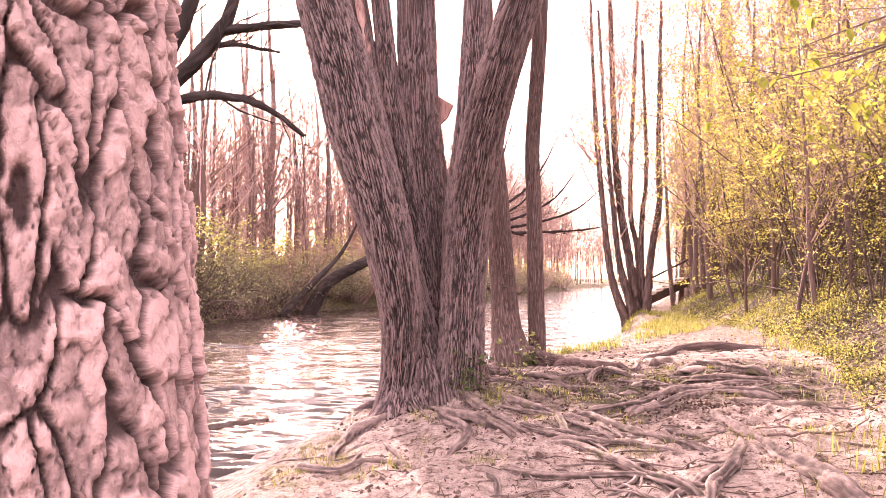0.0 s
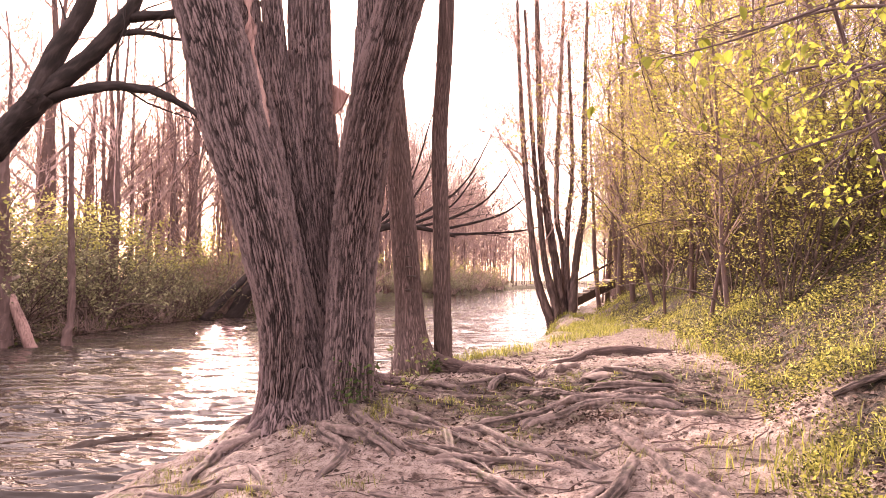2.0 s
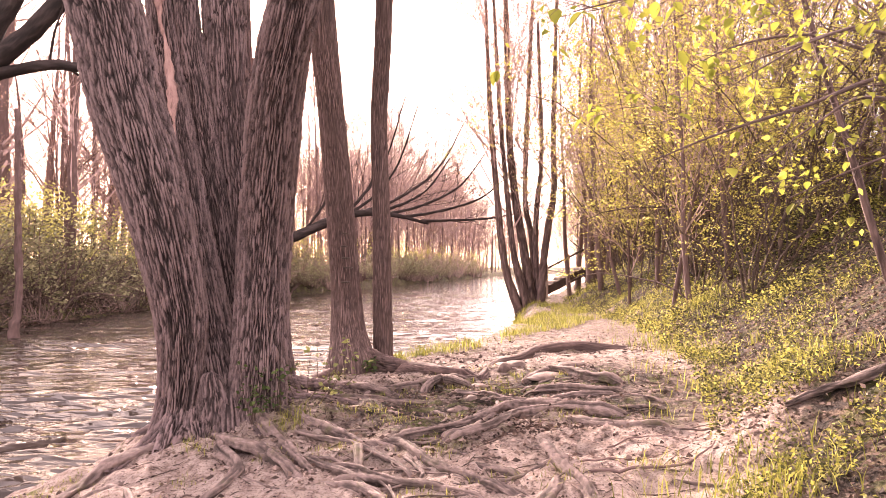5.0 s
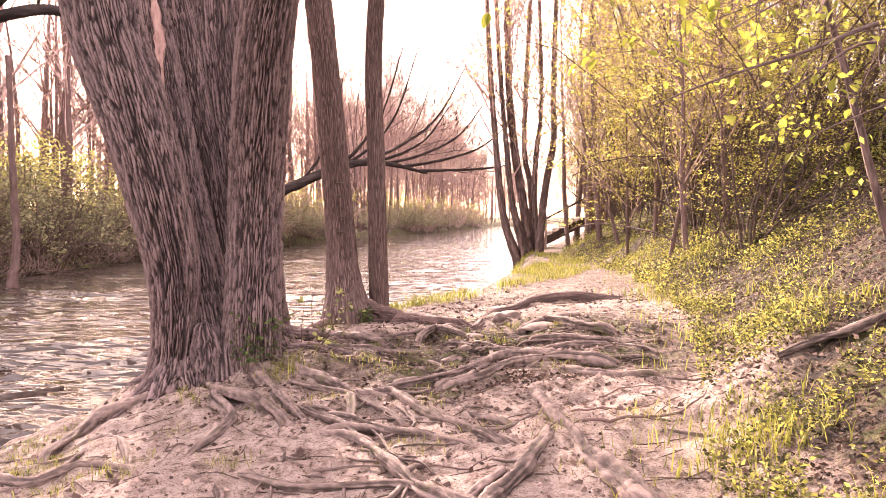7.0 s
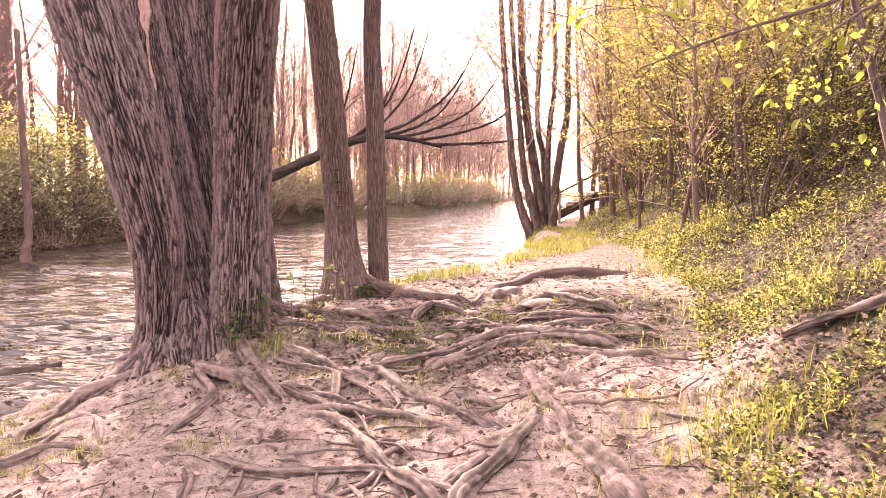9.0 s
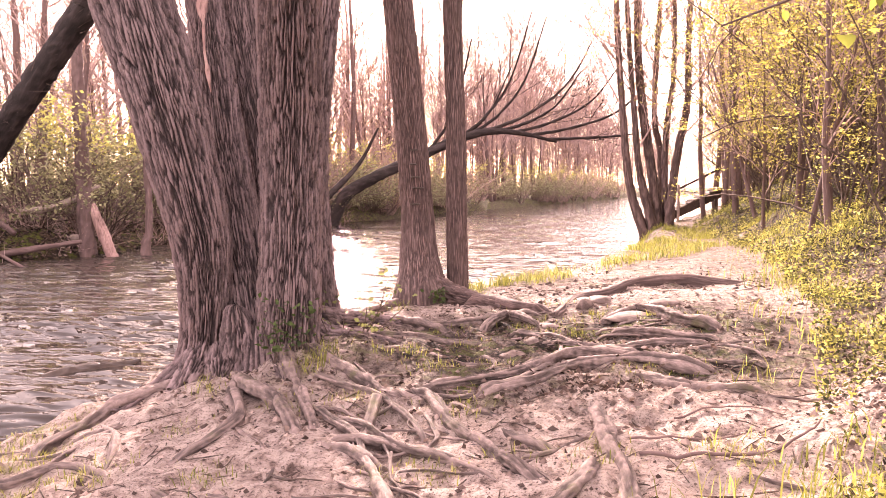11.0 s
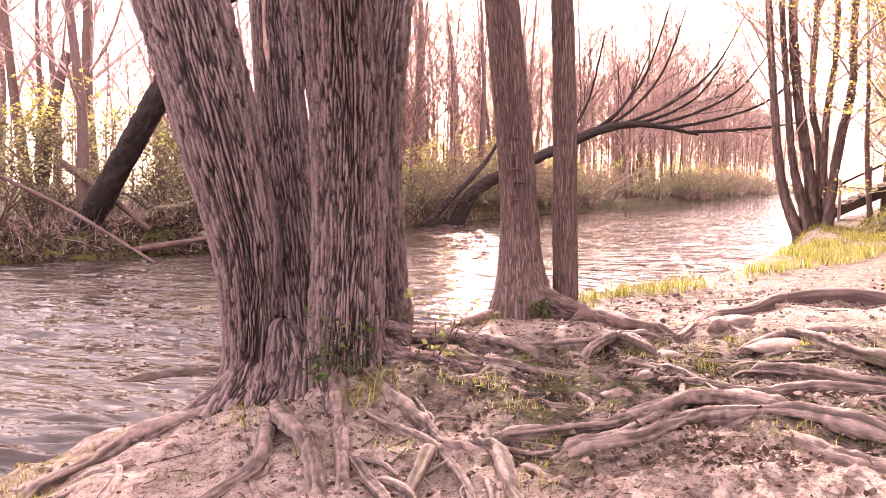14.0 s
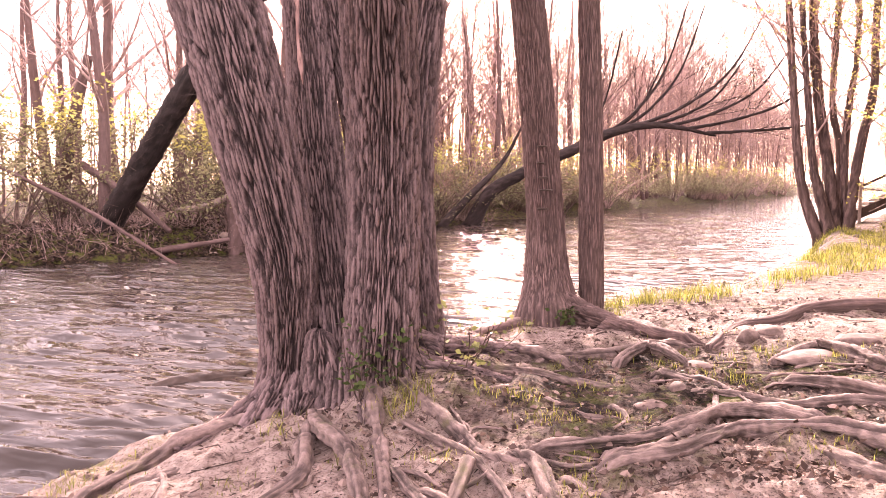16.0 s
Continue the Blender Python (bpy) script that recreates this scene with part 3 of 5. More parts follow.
# ---- the many-stemmed tree on the bank ----
def stem(name, parent, knots, seed, material=BARK, depth=0.032, ridges=47, segs=300, step=0.024, label="", along=3.0, fine_z=(0.0, 4.6), relief=None):
    line = spline(knots, step)
    k = np.arange(len(line))
    line = line[((line[:, 2] > fine_z[0]) & (line[:, 2] < fine_z[1])) | (k % max(8, int(0.24 / step)) == 0) | (k == len(line) - 1)]
    s = tube(Shape(), line[:, :3], line[:, 3], segs, relief or bark_bump(depth, ridges, along, seed))
    return part(name, s, material, parent, label), line


big_tree = thing("multi_stemmed_tree", "huge rough-barked tree with several leaning stems on the bare river bank", "tree", at=(-0.2, 7.8, 0.1))
STEM_LEFT = ((-0.69, 7.7, -0.35, 0.4), (-0.68, 7.7, 0.0, 0.28), (-0.66, 7.72, 0.2, 0.21), (-0.64, 7.74, 0.4, 0.182), (-0.61, 7.71, 0.7, 0.184), (-0.604, 7.64, 1.2, 0.208), (-0.705, 7.557, 1.8, 0.246), (-0.855, 7.532, 2.4, 0.272), (-1.042, 7.546, 3.0, 0.282), (-1.211, 7.597, 3.7, 0.285), (-1.6, 7.7, 5.0, 0.25), (-2.1, 7.7, 7.0, 0.19), (-2.5, 7.7, 9.5, 0.13))
STEM_RIGHT = ((0.02, 7.85, -0.3, 0.44), (0.005, 7.81, 0.1, 0.32), (0.006, 7.797, 0.4, 0.26), (0.021, 7.8, 0.8, 0.24), (0.04, 7.805, 1.3, 0.23), (0.08, 7.729, 1.9, 0.226), (0.163, 7.489, 2.5, 0.222), (0.277, 7.153, 3.1, 0.2), (0.492, 6.779, 3.8, 0.18), (0.95, 6.3, 5.4, 0.155), (1.25, 6.05, 8.0, 0.12))
STEM_SPLIT = ((-0.25, 7.8, 0.1, 0.25), (-0.336, 7.927, 0.5, 0.215), (-0.511, 8.131, 1.2, 0.192), (-0.685, 8.337, 1.9, 0.175), (-0.844, 8.54, 2.6, 0.162), (-0.988, 8.715, 3.3, 0.152), (-1.1, 8.83, 4.0, 0.138), (-1.35, 9.05, 5.5, 0.115), (-1.55, 9.2, 7.0, 0.1))
STEM_MID = ((-0.18, 8.38, 0.1, 0.19), (-0.245, 8.446, 0.5, 0.16), (-0.349, 8.544, 1.2, 0.138), (-0.453, 8.636, 1.9, 0.12), (-0.602, 8.709, 2.6, 0.116), (-0.754, 8.776, 3.4, 0.122), (-0.85, 8.81, 4.0, 0.12), (-1.2, 9.0, 7.0, 0.1))
STEM_BACK = ((-0.08, 8.35, 0.0, 0.32), (-0.16, 8.55, 0.8, 0.27), (-0.25, 8.75, 1.6, 0.255), (-0.37, 8.93, 2.5, 0.25), (-0.46, 8.97, 3.3, 0.243), (-0.5, 8.97, 4.0, 0.232), (-0.55, 9.0, 6.0, 0.2), (-0.5, 9.2, 8.5, 0.14))
STEM_FAR = ((0.1, 8.3, -0.2, 0.28), (0.02, 8.42, 0.8, 0.19), (-0.02, 8.5, 2.0, 0.165), (0.14, 8.6, 3.6, 0.155), (0.25, 8.8, 6.0, 0.13), (0.3, 9.0, 8.0, 0.1))
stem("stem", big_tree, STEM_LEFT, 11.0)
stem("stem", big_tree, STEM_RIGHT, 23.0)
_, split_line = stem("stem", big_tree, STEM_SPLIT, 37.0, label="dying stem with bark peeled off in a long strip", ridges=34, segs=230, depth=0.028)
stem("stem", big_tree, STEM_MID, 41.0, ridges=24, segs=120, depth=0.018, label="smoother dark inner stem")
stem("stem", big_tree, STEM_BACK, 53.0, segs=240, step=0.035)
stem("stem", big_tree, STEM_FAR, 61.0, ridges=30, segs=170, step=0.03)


def collar_bump(a, p, r):
    swell, high = bark_bump(0.04, 30, 2.2, 71.0)(a, p, r)
    return swell + 0.2 * r[:, None] * np.clip(0.45 - p[:, 2:3], 0, 1) * np.sin(a * 7 + 1.0)[None, :], high


def root_collar():
    s = Shape()
    line = spline(((-0.2, 7.82, -0.35, 0.6), (-0.2, 7.82, 0.0, 0.47), (-0.21, 7.82, 0.15, 0.4), (-0.22, 7.82, 0.3, 0.33), (-0.23, 7.82, 0.45, 0.25), (-0.24, 7.84, 0.55, 0.12)), 0.025)
    tube(s, line[:, :3], line[:, 3], 170, collar_bump)
    lip = spline(((-0.31, 7.62, 0.1, 0.2), (-0.32, 7.63, 0.36, 0.15), (-0.34, 7.64, 0.55, 0.11), (-0.35, 7.64, 0.66, 0.075), (-0.35, 7.65, 0.7, 0.02)), 0.02)
    tube(s, lip[:, :3], lip[:, 3], 90, bark_bump(0.03, 18, 4.0, 75.0))
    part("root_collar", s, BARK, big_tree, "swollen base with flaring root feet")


root_collar()


def buttress(parent, foot, reach, r0, r1, top, seed, material=BARK, name="root"):
    """A root foot that slopes from the trunk down into the ground."""
    (x0, y0), (x1, y1) = foot, reach
    knots = []
    for t in (-0.7, -0.3, 0, 0.2, 0.45, 0.7, 1.0):
        x, y = x0 + (x1 - x0) * t * (1.0 if t > 0 else 0.45), y0 + (y1 - y0) * t * (1.0 if t > 0 else 0.45)
        g = float(ground_height(x, y, False))
        k = max(t, 0)
        knots.append((x, y, g + (top - 0.26) * (1 - k) ** 2.0 - 0.2 * min(t, 0) - 0.05 * k, r0 * (1 + 0.4 * min(t, 0)) + (r1 - r0) * k ** 0.7))
    line = spline(knots, 0.025)
    part(name, tube(Shape(), line[:, :3], line[:, 3], 72, bark_bump(0.04, 17, 3.0, seed)), material, parent)


for k, (foot, reach, r0, r1, top) in enumerate((((-0.7, 7.5), (-0.95, 6.95), 0.17, 0.07, 0.42), ((-0.62, 7.5), (-0.62, 7.0), 0.17, 0.05, 0.45), ((-0.42, 7.5), (-0.3, 7.1), 0.16, 0.06, 0.4),
                                                ((0.05, 7.5), (0.2, 7.15), 0.12, 0.05, 0.3), ((0.28, 7.9), (0.85, 7.95), 0.18, 0.06, 0.35), ((0.22, 8.2), (0.7, 8.7), 0.22, 0.1, 0.4),
                                                ((-0.6, 8.0), (-1.1, 8.1), 0.24, 0.08, 0.4), ((0.05, 8.4), (0.15, 9.0), 0.22, 0.08, 0.4))):
    buttress(big_tree, foot, reach, r0 * 0.62, r1, top - 0.1, 100.0 + k * 7)


def bare_strip():
    """Peeled wood: a ragged strip on the river-facing side of the dying stem."""
    s = Shape()
    keep = split_line[(split_line[:, 2] > 2.3) & (split_line[:, 2] < 6.2)]
    n, k = len(keep), 9
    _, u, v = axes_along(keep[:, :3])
    z = keep[:, 2]
    width = np.clip((z - 2.3) * 0.5, 0, 0.42) * (0.1 + 1.2 * vnoise(z * 4.5, 0 * z, 2.0))
    want = np.array([0.2, -1.0, 0.0])
    base = np.arctan2(v @ want, u @ want)
    rows = []
    for i in range(k):
        a = base + 0.25 * (vnoise(z * 3.0, 0 * z, 6.0) - 0.5) + (i / (k - 1) * 2 - 1) * width * (0.6 + 0.8 * vnoise(z * 14, 0 * z + i, 3.0))
        r = keep[:, 3] * 1.0 + (0.022 if 0 < i < k - 1 else -0.03) + 0.006 * vnoise(z * 9, 0 * z + i, 1.0)
        rows.append(keep[:, :3] + r[:, None] * (np.cos(a)[:, None] * u + np.sin(a)[:, None] * v))
    g = np.stack(rows, 1).reshape(-1, 3)
    i, j = np.meshgrid(np.arange(n - 1), np.arange(k - 1), indexing="ij")
    s.add(g, np.stack([i * k + j, i * k + j + 1, (i + 1) * k + j + 1, (i + 1) * k + j], -1).reshape(-1, 4))
    part("bare_wood", s, WOOD_BARE, big_tree, "long strip of bare pinkish wood where the bark is gone")
    # a flap of torn wood at the back
    f = Shape()
    front = np.array([(-0.36, 8.9, 3.78), (-0.08, 8.94, 3.62), (-0.15, 8.92, 3.46), (-0.34, 8.88, 3.26)])
    back = front + np.array([0.02, 0.06, 0.015])
    f.add(np.vstack([front, back]), [(0, 1, 2, 3), (7, 6, 5, 4), (0, 4, 5, 1), (1, 5, 6, 2), (2, 6, 7, 3), (3, 7, 4, 0)])
    part("wood_flap", f, WOOD_BARE, big_tree, "torn tan flap of broken wood", flat=True)


bare_strip()


def root(parent, track, r0, r1, lift=0.35, seed=0, material=ROOT, sink=0.06, segs=22, hump=0.0, rough=1.0):
    """A root that snakes over the ground, half sunk, dipping in at its end."""
    rng = np.random.RandomState(seed + 100)
    p = spline([(x, y, 0.0) for x, y in track], 0.025)
    n = len(p)
    t = np.linspace(0, 1, n)
    side = np.gradient(p[:, :2], axis=0)
    side = np.stack([-side[:, 1], side[:, 0]], 1) / (np.linalg.norm(side, axis=1)[:, None] + 1e-9)
    p[:, :2] += side * ((vnoise(t * n * 0.065, seed * 3.1, 0.5) - 0.5) * 0.09)[:, None]
    r = 0.85 * (r0 + (r1 - r0) * t)
    r = r * (0.85 + 0.4 * vnoise(t * n * 0.085, seed * 1.7, 2.5))
    bump_z = vnoise(t * n * 0.045, seed * 2.3, 7.5)
    p[:, 2] = ground_height(p[:, 0], p[:, 1], False) + r * (lift * 0.75 - 0.26 + 1.6 * (bump_z - 0.5)) + hump * np.sin(t * math.pi) - sink * smooth((t - 0.85) / 0.15) - sink * smooth((0.08 - t) / 0.08)
    def knobs(a, q, rr):
        k = np.arange(len(q))[:, None]
        ca, sa = np.cos(a)[None, :], np.sin(a)[None, :]
        lumps = vnoise(ca * 1.5 + seed, sa * 1.5, k * 0.11) - 0.5
        grain = np.clip(np.abs(2 * vnoise(ca * 2.6 + seed + 5, sa * 2.6, k * 0.045) - 1) * 3, 0, 1) - 0.7
        knuckle = vnoise(ca * 0.6 + seed, sa * 0.6, k * 0.3) - 0.5
        wrinkle = vnoise(ca * 1.1 + seed + 3, sa * 1.1, k * 0.95) - 0.5
        return rr[:, None] * (0.8 * lumps + 0.35 * grain + 0.45 * knuckle + 0.3 * wrinkle) * rough, np.clip(0.72 + grain * 0.7 + 0.5 * lumps + 0.8 * wrinkle, 0, 1)

    s = tube(Shape(), p, r * 0.86, segs, knobs)
    return part("root", s, material, parent)


root(big_tree, [(-0.6, 7.5), (-0.83, 7.17), (-1.02, 6.99), (-1.05, 6.65), (-1.08, 6.41), (-1.07, 6.2)], 0.085, 0.05, 0.5, 1)
root(big_tree, [(-0.2, 7.3), (-0.12, 7.0), (0.07, 6.58), (0.02, 6.21), (-0.17, 5.96)], 0.075, 0.045, 0.45, 2)
root(big_tree, [(-0.25, 7.45), (-0.17, 7.26), (0.28, 6.69), (0.59, 6.25), (0.9, 5.99), (1.12, 5.79)], 0.08, 0.045, 0.4, 3)
root(big_tree, [(-0.02, 7.6), (0.07, 7.47), (0.35, 6.91), (0.56, 6.47), (0.69, 6.21)], 0.075, 0.05, 0.5, 4)
root(big_tree, [(0.2, 7.7), (0.32, 7.56), (0.67, 7.17), (0.97, 6.86), (1.2, 6.92)], 0.07, 0.045, 0.35, 5)
root(big_tree, [(1.0, 6.95), (1.2, 6.88), (1.38, 6.42), (1.57, 6.08), (1.7, 5.85), (1.9, 5.6)], 0.055, 0.05, 0.4, 6)
root(big_tree, [(0.88, 6.8), (0.91, 6.41), (0.89, 6.18)], 0.045, 0.04, 0.7, 7)
root(big_tree, [(0.7, 6.2), (0.97, 6.19), (1.24, 6.0), (1.49, 5.83), (1.75, 5.6)], 0.05, 0.035, 0.35, 8)
root(big_tree, [(1.3, 6.7), (1.45, 6.56), (1.68, 6.36), (1.81, 6.06), (1.99, 5.86)], 0.065, 0.045, 0.3, 9)
root(big_tree, [(1.5, 6.78), (1.63, 6.83), (1.88, 6.9), (2.13, 7.19), (2.33, 7.22), (2.59, 7.24), (2.85, 7.12), (3.08, 7.03)], 0.06, 0.06, 0.8, 10, hump=0.05)
root(big_tree, [(1.1, 6.98), (1.21, 7.01), (1.54, 7.06), (1.77, 7.1), (1.96, 7.32), (2.14, 7.52), (2.48, 7.42), (2.8, 7.21)], 0.04, 0.065, 0.75, 11, hump=0.05)
root(big_tree, [(1.53, 6.91), (1.78, 7.03), (1.93, 7.19), (2.08, 7.42)], 0.05, 0.055, 0.6, 12)
root(big_tree, [(2.4, 7.12), (2.53, 7.02), (2.73, 6.77), (2.99, 6.63), (3.2, 6.6)], 0.06, 0.045, 0.5, 13)
root(big_tree, [(2.45, 8.62), (2.59, 8.68), (2.83, 8.92), (3.0, 8.59), (3.17, 8.25), (3.35, 8.03)], 0.06, 0.06, 0.7, 14)
root(big_tree, [(0.9, 8.6), (1.12, 8.74), (1.43, 8.87), (1.7, 9.08), (2.03, 9.17)], 0.05, 0.06, 0.5, 15)
root(big_tree, [(1.45, 8.5), (1.71, 8.84), (2.03, 8.5)], 0.05, 0.04, 0.6, 16, hump=0.06)
root(big_tree, [(0.2, 8.2), (0.35, 8.6), (0.63, 8.75), (1.0, 8.59), (1.3, 8.5)], 0.12, 0.06, 0.4, 17)
root(big_tree, [(1.9, 7.95), (2.15, 7.93), (2.5, 7.73), (2.83, 7.8), (3.25, 7.62)], 0.04, 0.045, 0.5, 18)
root(big_tree, [(2.5, 8.2), (2.69, 8.12), (2.98, 7.86), (3.29, 7.79)], 0.05, 0.05, 0.6, 19)
root(big_tree, [(1.7, 8.35), (1.87, 8.28), (2.15, 8.0), (2.3, 7.62), (2.36, 7.4)], 0.04, 0.035, 0.4, 20)
root(big_tree, [(0.4, 7.6), (0.57, 7.53), (0.9, 7.8), (1.38, 7.51), (1.7, 7.45)], 0.045, 0.03, 0.4, 21)
root(big_tree, [(0.4, 7.95), (0.68, 8.04), (1.08, 8.17), (1.51, 8.03), (1.92, 7.98)], 0.045, 0.035, 0.4, 22)
root(big_tree, [(2.15, 6.7), (2.2, 6.49), (2.23, 5.97), (2.23, 5.55), (2.26, 5.11), (2.29, 4.72), (2.35, 4.3)], 0.05, 0.085, 0.85, 23)
root(big_tree, [(2.16, 5.75), (2.1, 5.62), (1.95, 5.33), (1.76, 5.04), (1.63, 4.88), (1.5, 4.6)], 0.06, 0.055, 0.85, 24)
root(big_tree, [(0.2, 5.6), (0.4, 5.53), (0.7, 5.32), (1.18, 5.22), (1.46, 4.99), (1.8, 4.7)], 0.03, 0.04, 0.5, 25)
root(big_tree, [(0.95, 6.0), (1.02, 5.86), (1.16, 5.46), (1.3, 5.1), (1.43, 4.92), (1.55, 4.6)], 0.035, 0.05, 0.45, 26)
root(big_tree, [(1.8, 5.22), (1.72, 5.16), (1.58, 5.02), (1.5, 4.92), (1.3, 4.7)], 0.035, 0.03, 0.5, 27)
root(big_tree, [(-1.35, 6.1), (-1.2, 5.99), (-0.94, 5.86), (-0.71, 6.02), (-0.31, 5.81)], 0.05, 0.04, 0.45, 28)
root(big_tree, [(-0.03, 5.35), (-0.19, 5.72), (0.07, 5.61), (0.28, 5.33), (0.3, 5.0)], 0.045, 0.04, 0.55, 29)
root(big_tree, [(0.7, 6.5), (0.9, 6.39), (1.2, 6.03), (1.53, 5.81)], 0.03, 0.03, 0.5, 30)
root(big_tree, [(0.5, 6.7), (0.66, 6.54), (0.91, 6.21), (0.99, 5.77)], 0.035, 0.025, 0.4, 31)
root(big_tree, [(-0.48, 7.4), (-0.66, 7.08), (-0.77, 6.67), (-1.01, 6.43)], 0.06, 0.035, 0.35, 32)
root(big_tree, [(0.3, 7.2), (0.75, 6.95), (1.1, 6.6), (1.3, 6.1)], 0.03, 0.025, 0.3, 33)
root(big_tree, [(0.8, 7.3), (1.2, 7.35), (1.6, 7.25), (2.0, 7.6), (2.6, 7.6)], 0.03, 0.03, 0.35, 34)
root(big_tree, [(-0.9, 6.75), (-0.6, 6.35), (-0.45, 5.9), (-0.55, 5.5)], 0.045, 0.03, 0.3, 35)


def rootlets():
    """Thin rootlets that thread between the thick ones."""
    rng = np.random.RandomState(77)
    for k in range(90):
        a = -1.35 + 1.75 * rng.rand() + (0 if rng.rand() < 0.75 else -0.9)
        d = 0.7 + 2.6 * rng.rand() ** 0.8
        x, y = -0.1 + d * math.cos(a), 7.75 + d * math.sin(a)
        if x > lerp_curve(y, HILL_FOOT) - 0.4 or x < lerp_curve(y, NEAR_BANK) + 0.8:
            continue
        way, track = a + rng.normal() * 0.5, [(x, y)]
        for _ in range(4):
            way += rng.normal() * 0.45
            x, y = x + 0.17 * math.cos(way), y + 0.17 * math.sin(way)
            track.append((x, y))
        r = 0.01 + 0.02 * rng.rand() ** 2
        root(big_tree, track, r, r * 0.6, 0.5, 200 + k, segs=8, sink=0.03)


rootlets()

# ---- the slender pair at the water's edge ----
slim_tree = thing("twin_stemmed_tree", "slender brown tree with two stems at the water", "tree", at=(0.7, 10.4, 0.2))
stem("stem", slim_tree, ((0.78, 10.25, 0.0, 0.46), (0.75, 10.3, 0.3, 0.37), (0.71, 10.42, 0.55, 0.265), (0.67, 10.55, 0.85, 0.205), (0.64, 10.65, 1.3, 0.178), (0.57, 10.65, 2.2, 0.17), (0.46, 10.55, 3.5, 0.165), (0.33, 10.4, 5.0, 0.16), (0.2, 10.2, 8, 0.13), (0.2, 10.1, 11, 0.09)), 81.0, BARK_SLIM, 0.016, 42, 210)
stem("stem", slim_tree, ((1.02, 10.45, -0.2, 0.18), (1.1, 10.55, 0.4, 0.125), (1.09, 10.6, 1.2, 0.115), (1.07, 10.65, 2.4, 0.105), (1.05, 10.6, 3.4, 0.1), (1.1, 10.35, 4.4, 0.1), (1.13, 10.1, 5.4, 0.095), (1.2, 9.9, 8, 0.08), (1.2, 9.9, 10, 0.05)), 87.0, BARK_SLIM, 0.012, 30, 140)
buttress(slim_tree, (0.88, 10.32), (1.75, 9.5), 0.17, 0.07, 0.36, 141.0, BARK_SLIM)
root(slim_tree, [(1.3, 9.9), (1.55, 9.68), (1.8, 9.4), (2.1, 9.2)], 0.09, 0.06, 0.6, 40, BARK_SLIM, rough=0.4)
root(slim_tree, [(0.6, 10.25), (0.45, 10.0), (0.2, 9.7), (0.0, 9.2)], 0.12, 0.05, 0.2, 41, BARK_SLIM, rough=0.4)

def notches():
    """Short dark cross-cuts, one above another, in the bark of the thicker stem."""
    for x, z, wide in ((0.66, 2.0, 0.05), (0.645, 1.84, 0.045), (0.67, 1.7, 0.06), (0.7, 1.58, 0.07), (0.67, 1.4, 0.06)):
        a = np.linspace(-wide, wide, 6) / 0.19 + (x - 0.63) / 0.19
        line = np.stack([0.605 + 0.183 * np.sin(a), 10.65 - 0.183 * np.cos(a), z + 0 * a], 1)
        part("notch", tube(Shape(), line, [0.004, 0.009, 0.01, 0.01, 0.009, 0.004], 6), WOOD_WET, slim_tree, "short dark cut across the bark")


notches()

# ---- the pale trunk beside the start of the walk ----
near_tree = thing("plated_bark_tree", "pale pinkish trunk with deep plated bark close beside the path", "tree", at=(-0.49, 0.8, -0.2))
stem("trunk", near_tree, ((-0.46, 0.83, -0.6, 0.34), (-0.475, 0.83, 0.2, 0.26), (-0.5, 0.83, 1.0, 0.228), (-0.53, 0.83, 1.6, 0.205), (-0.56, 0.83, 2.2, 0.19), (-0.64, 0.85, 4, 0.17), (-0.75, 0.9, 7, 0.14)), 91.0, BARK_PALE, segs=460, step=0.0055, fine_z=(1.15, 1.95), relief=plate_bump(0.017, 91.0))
for foot, reach in (((-0.3, 0.7), (0.0, 0.35)), ((-0.35, 1.0), (-0.05, 1.4)), ((-0.65, 0.95), (-1.0, 1.3)), ((-0.6, 0.65), (-0.85, 0.3))):
    buttress(near_tree, foot, reach, 0.14, 0.05, 0.5, foot[0] * 40 + 130.0, BARK_PALE)

# ---- far river bank: leaning, fallen and broken trees ----
def simple_stem(name, parent, knots, material, segs=14, step=0.3, depth=0.04, seed=1.0, label=""):
    line = spline(knots, step)
    part(name, tube(Shape(), line[:, :3], line[:, 3], segs, bark_bump(depth, 8, 1.2, seed)), material, parent, label)
    return line


def twigs_on(name, parent, lines, radius, levels, seed, material=TWIG, start=0.25, angle=0.7, shrink=0.45, up=0.2, least=0.011):
    rng, s, tips = np.random.RandomState(seed), Shape(), []
    for line in lines:
        ramify(s, rng, line[:, :3], radius, levels, tips, start, angle, shrink, up, 4, least)
    part(name, s, material, parent, kind="stuff")
    return tips


leaning = thing("leaning_tree", "dark leaning tree with forked limbs reaching over the river", "tree", at=(-15.2, 22.3, -0.1))
simple_stem("trunk", leaning, ((-15.6, 22.4, -0.8, 0.6), (-15.2, 22.3, -0.1, 0.42), (-12.9, 21.6, 2.3, 0.35), (-10.7, 20.8, 4.4, 0.34), (-8.6, 20.15, 6.4, 0.32)), BARK_DARK, 24, 0.15, 0.06)
la = simple_stem("limb", leaning, ((-8.9, 20.2, 6.1, 0.3), (-8.3, 20.1, 7.4, 0.27), (-7.5, 20.0, 8.8, 0.22), (-6.8, 19.8, 11, 0.15)), BARK_DARK, 14)
lb = simple_stem("limb", leaning, ((-8.9, 20.2, 6.2, 0.28), (-7.55, 20.05, 7.2, 0.24), (-6.5, 19.95, 8.4, 0.2), (-6.1, 19.9, 9.3, 0.14), (-5.4, 19.9, 11.5, 0.08)), BARK_DARK, 14)
lc = simple_stem("limb", leaning, ((-6.6, 19.95, 8.3, 0.14), (-5.2, 19.9, 8.45, 0.12), (-3.8, 19.8, 8.5, 0.09), (-2.5, 19.8, 8.9, 0.04)), BARK_DARK, 10)
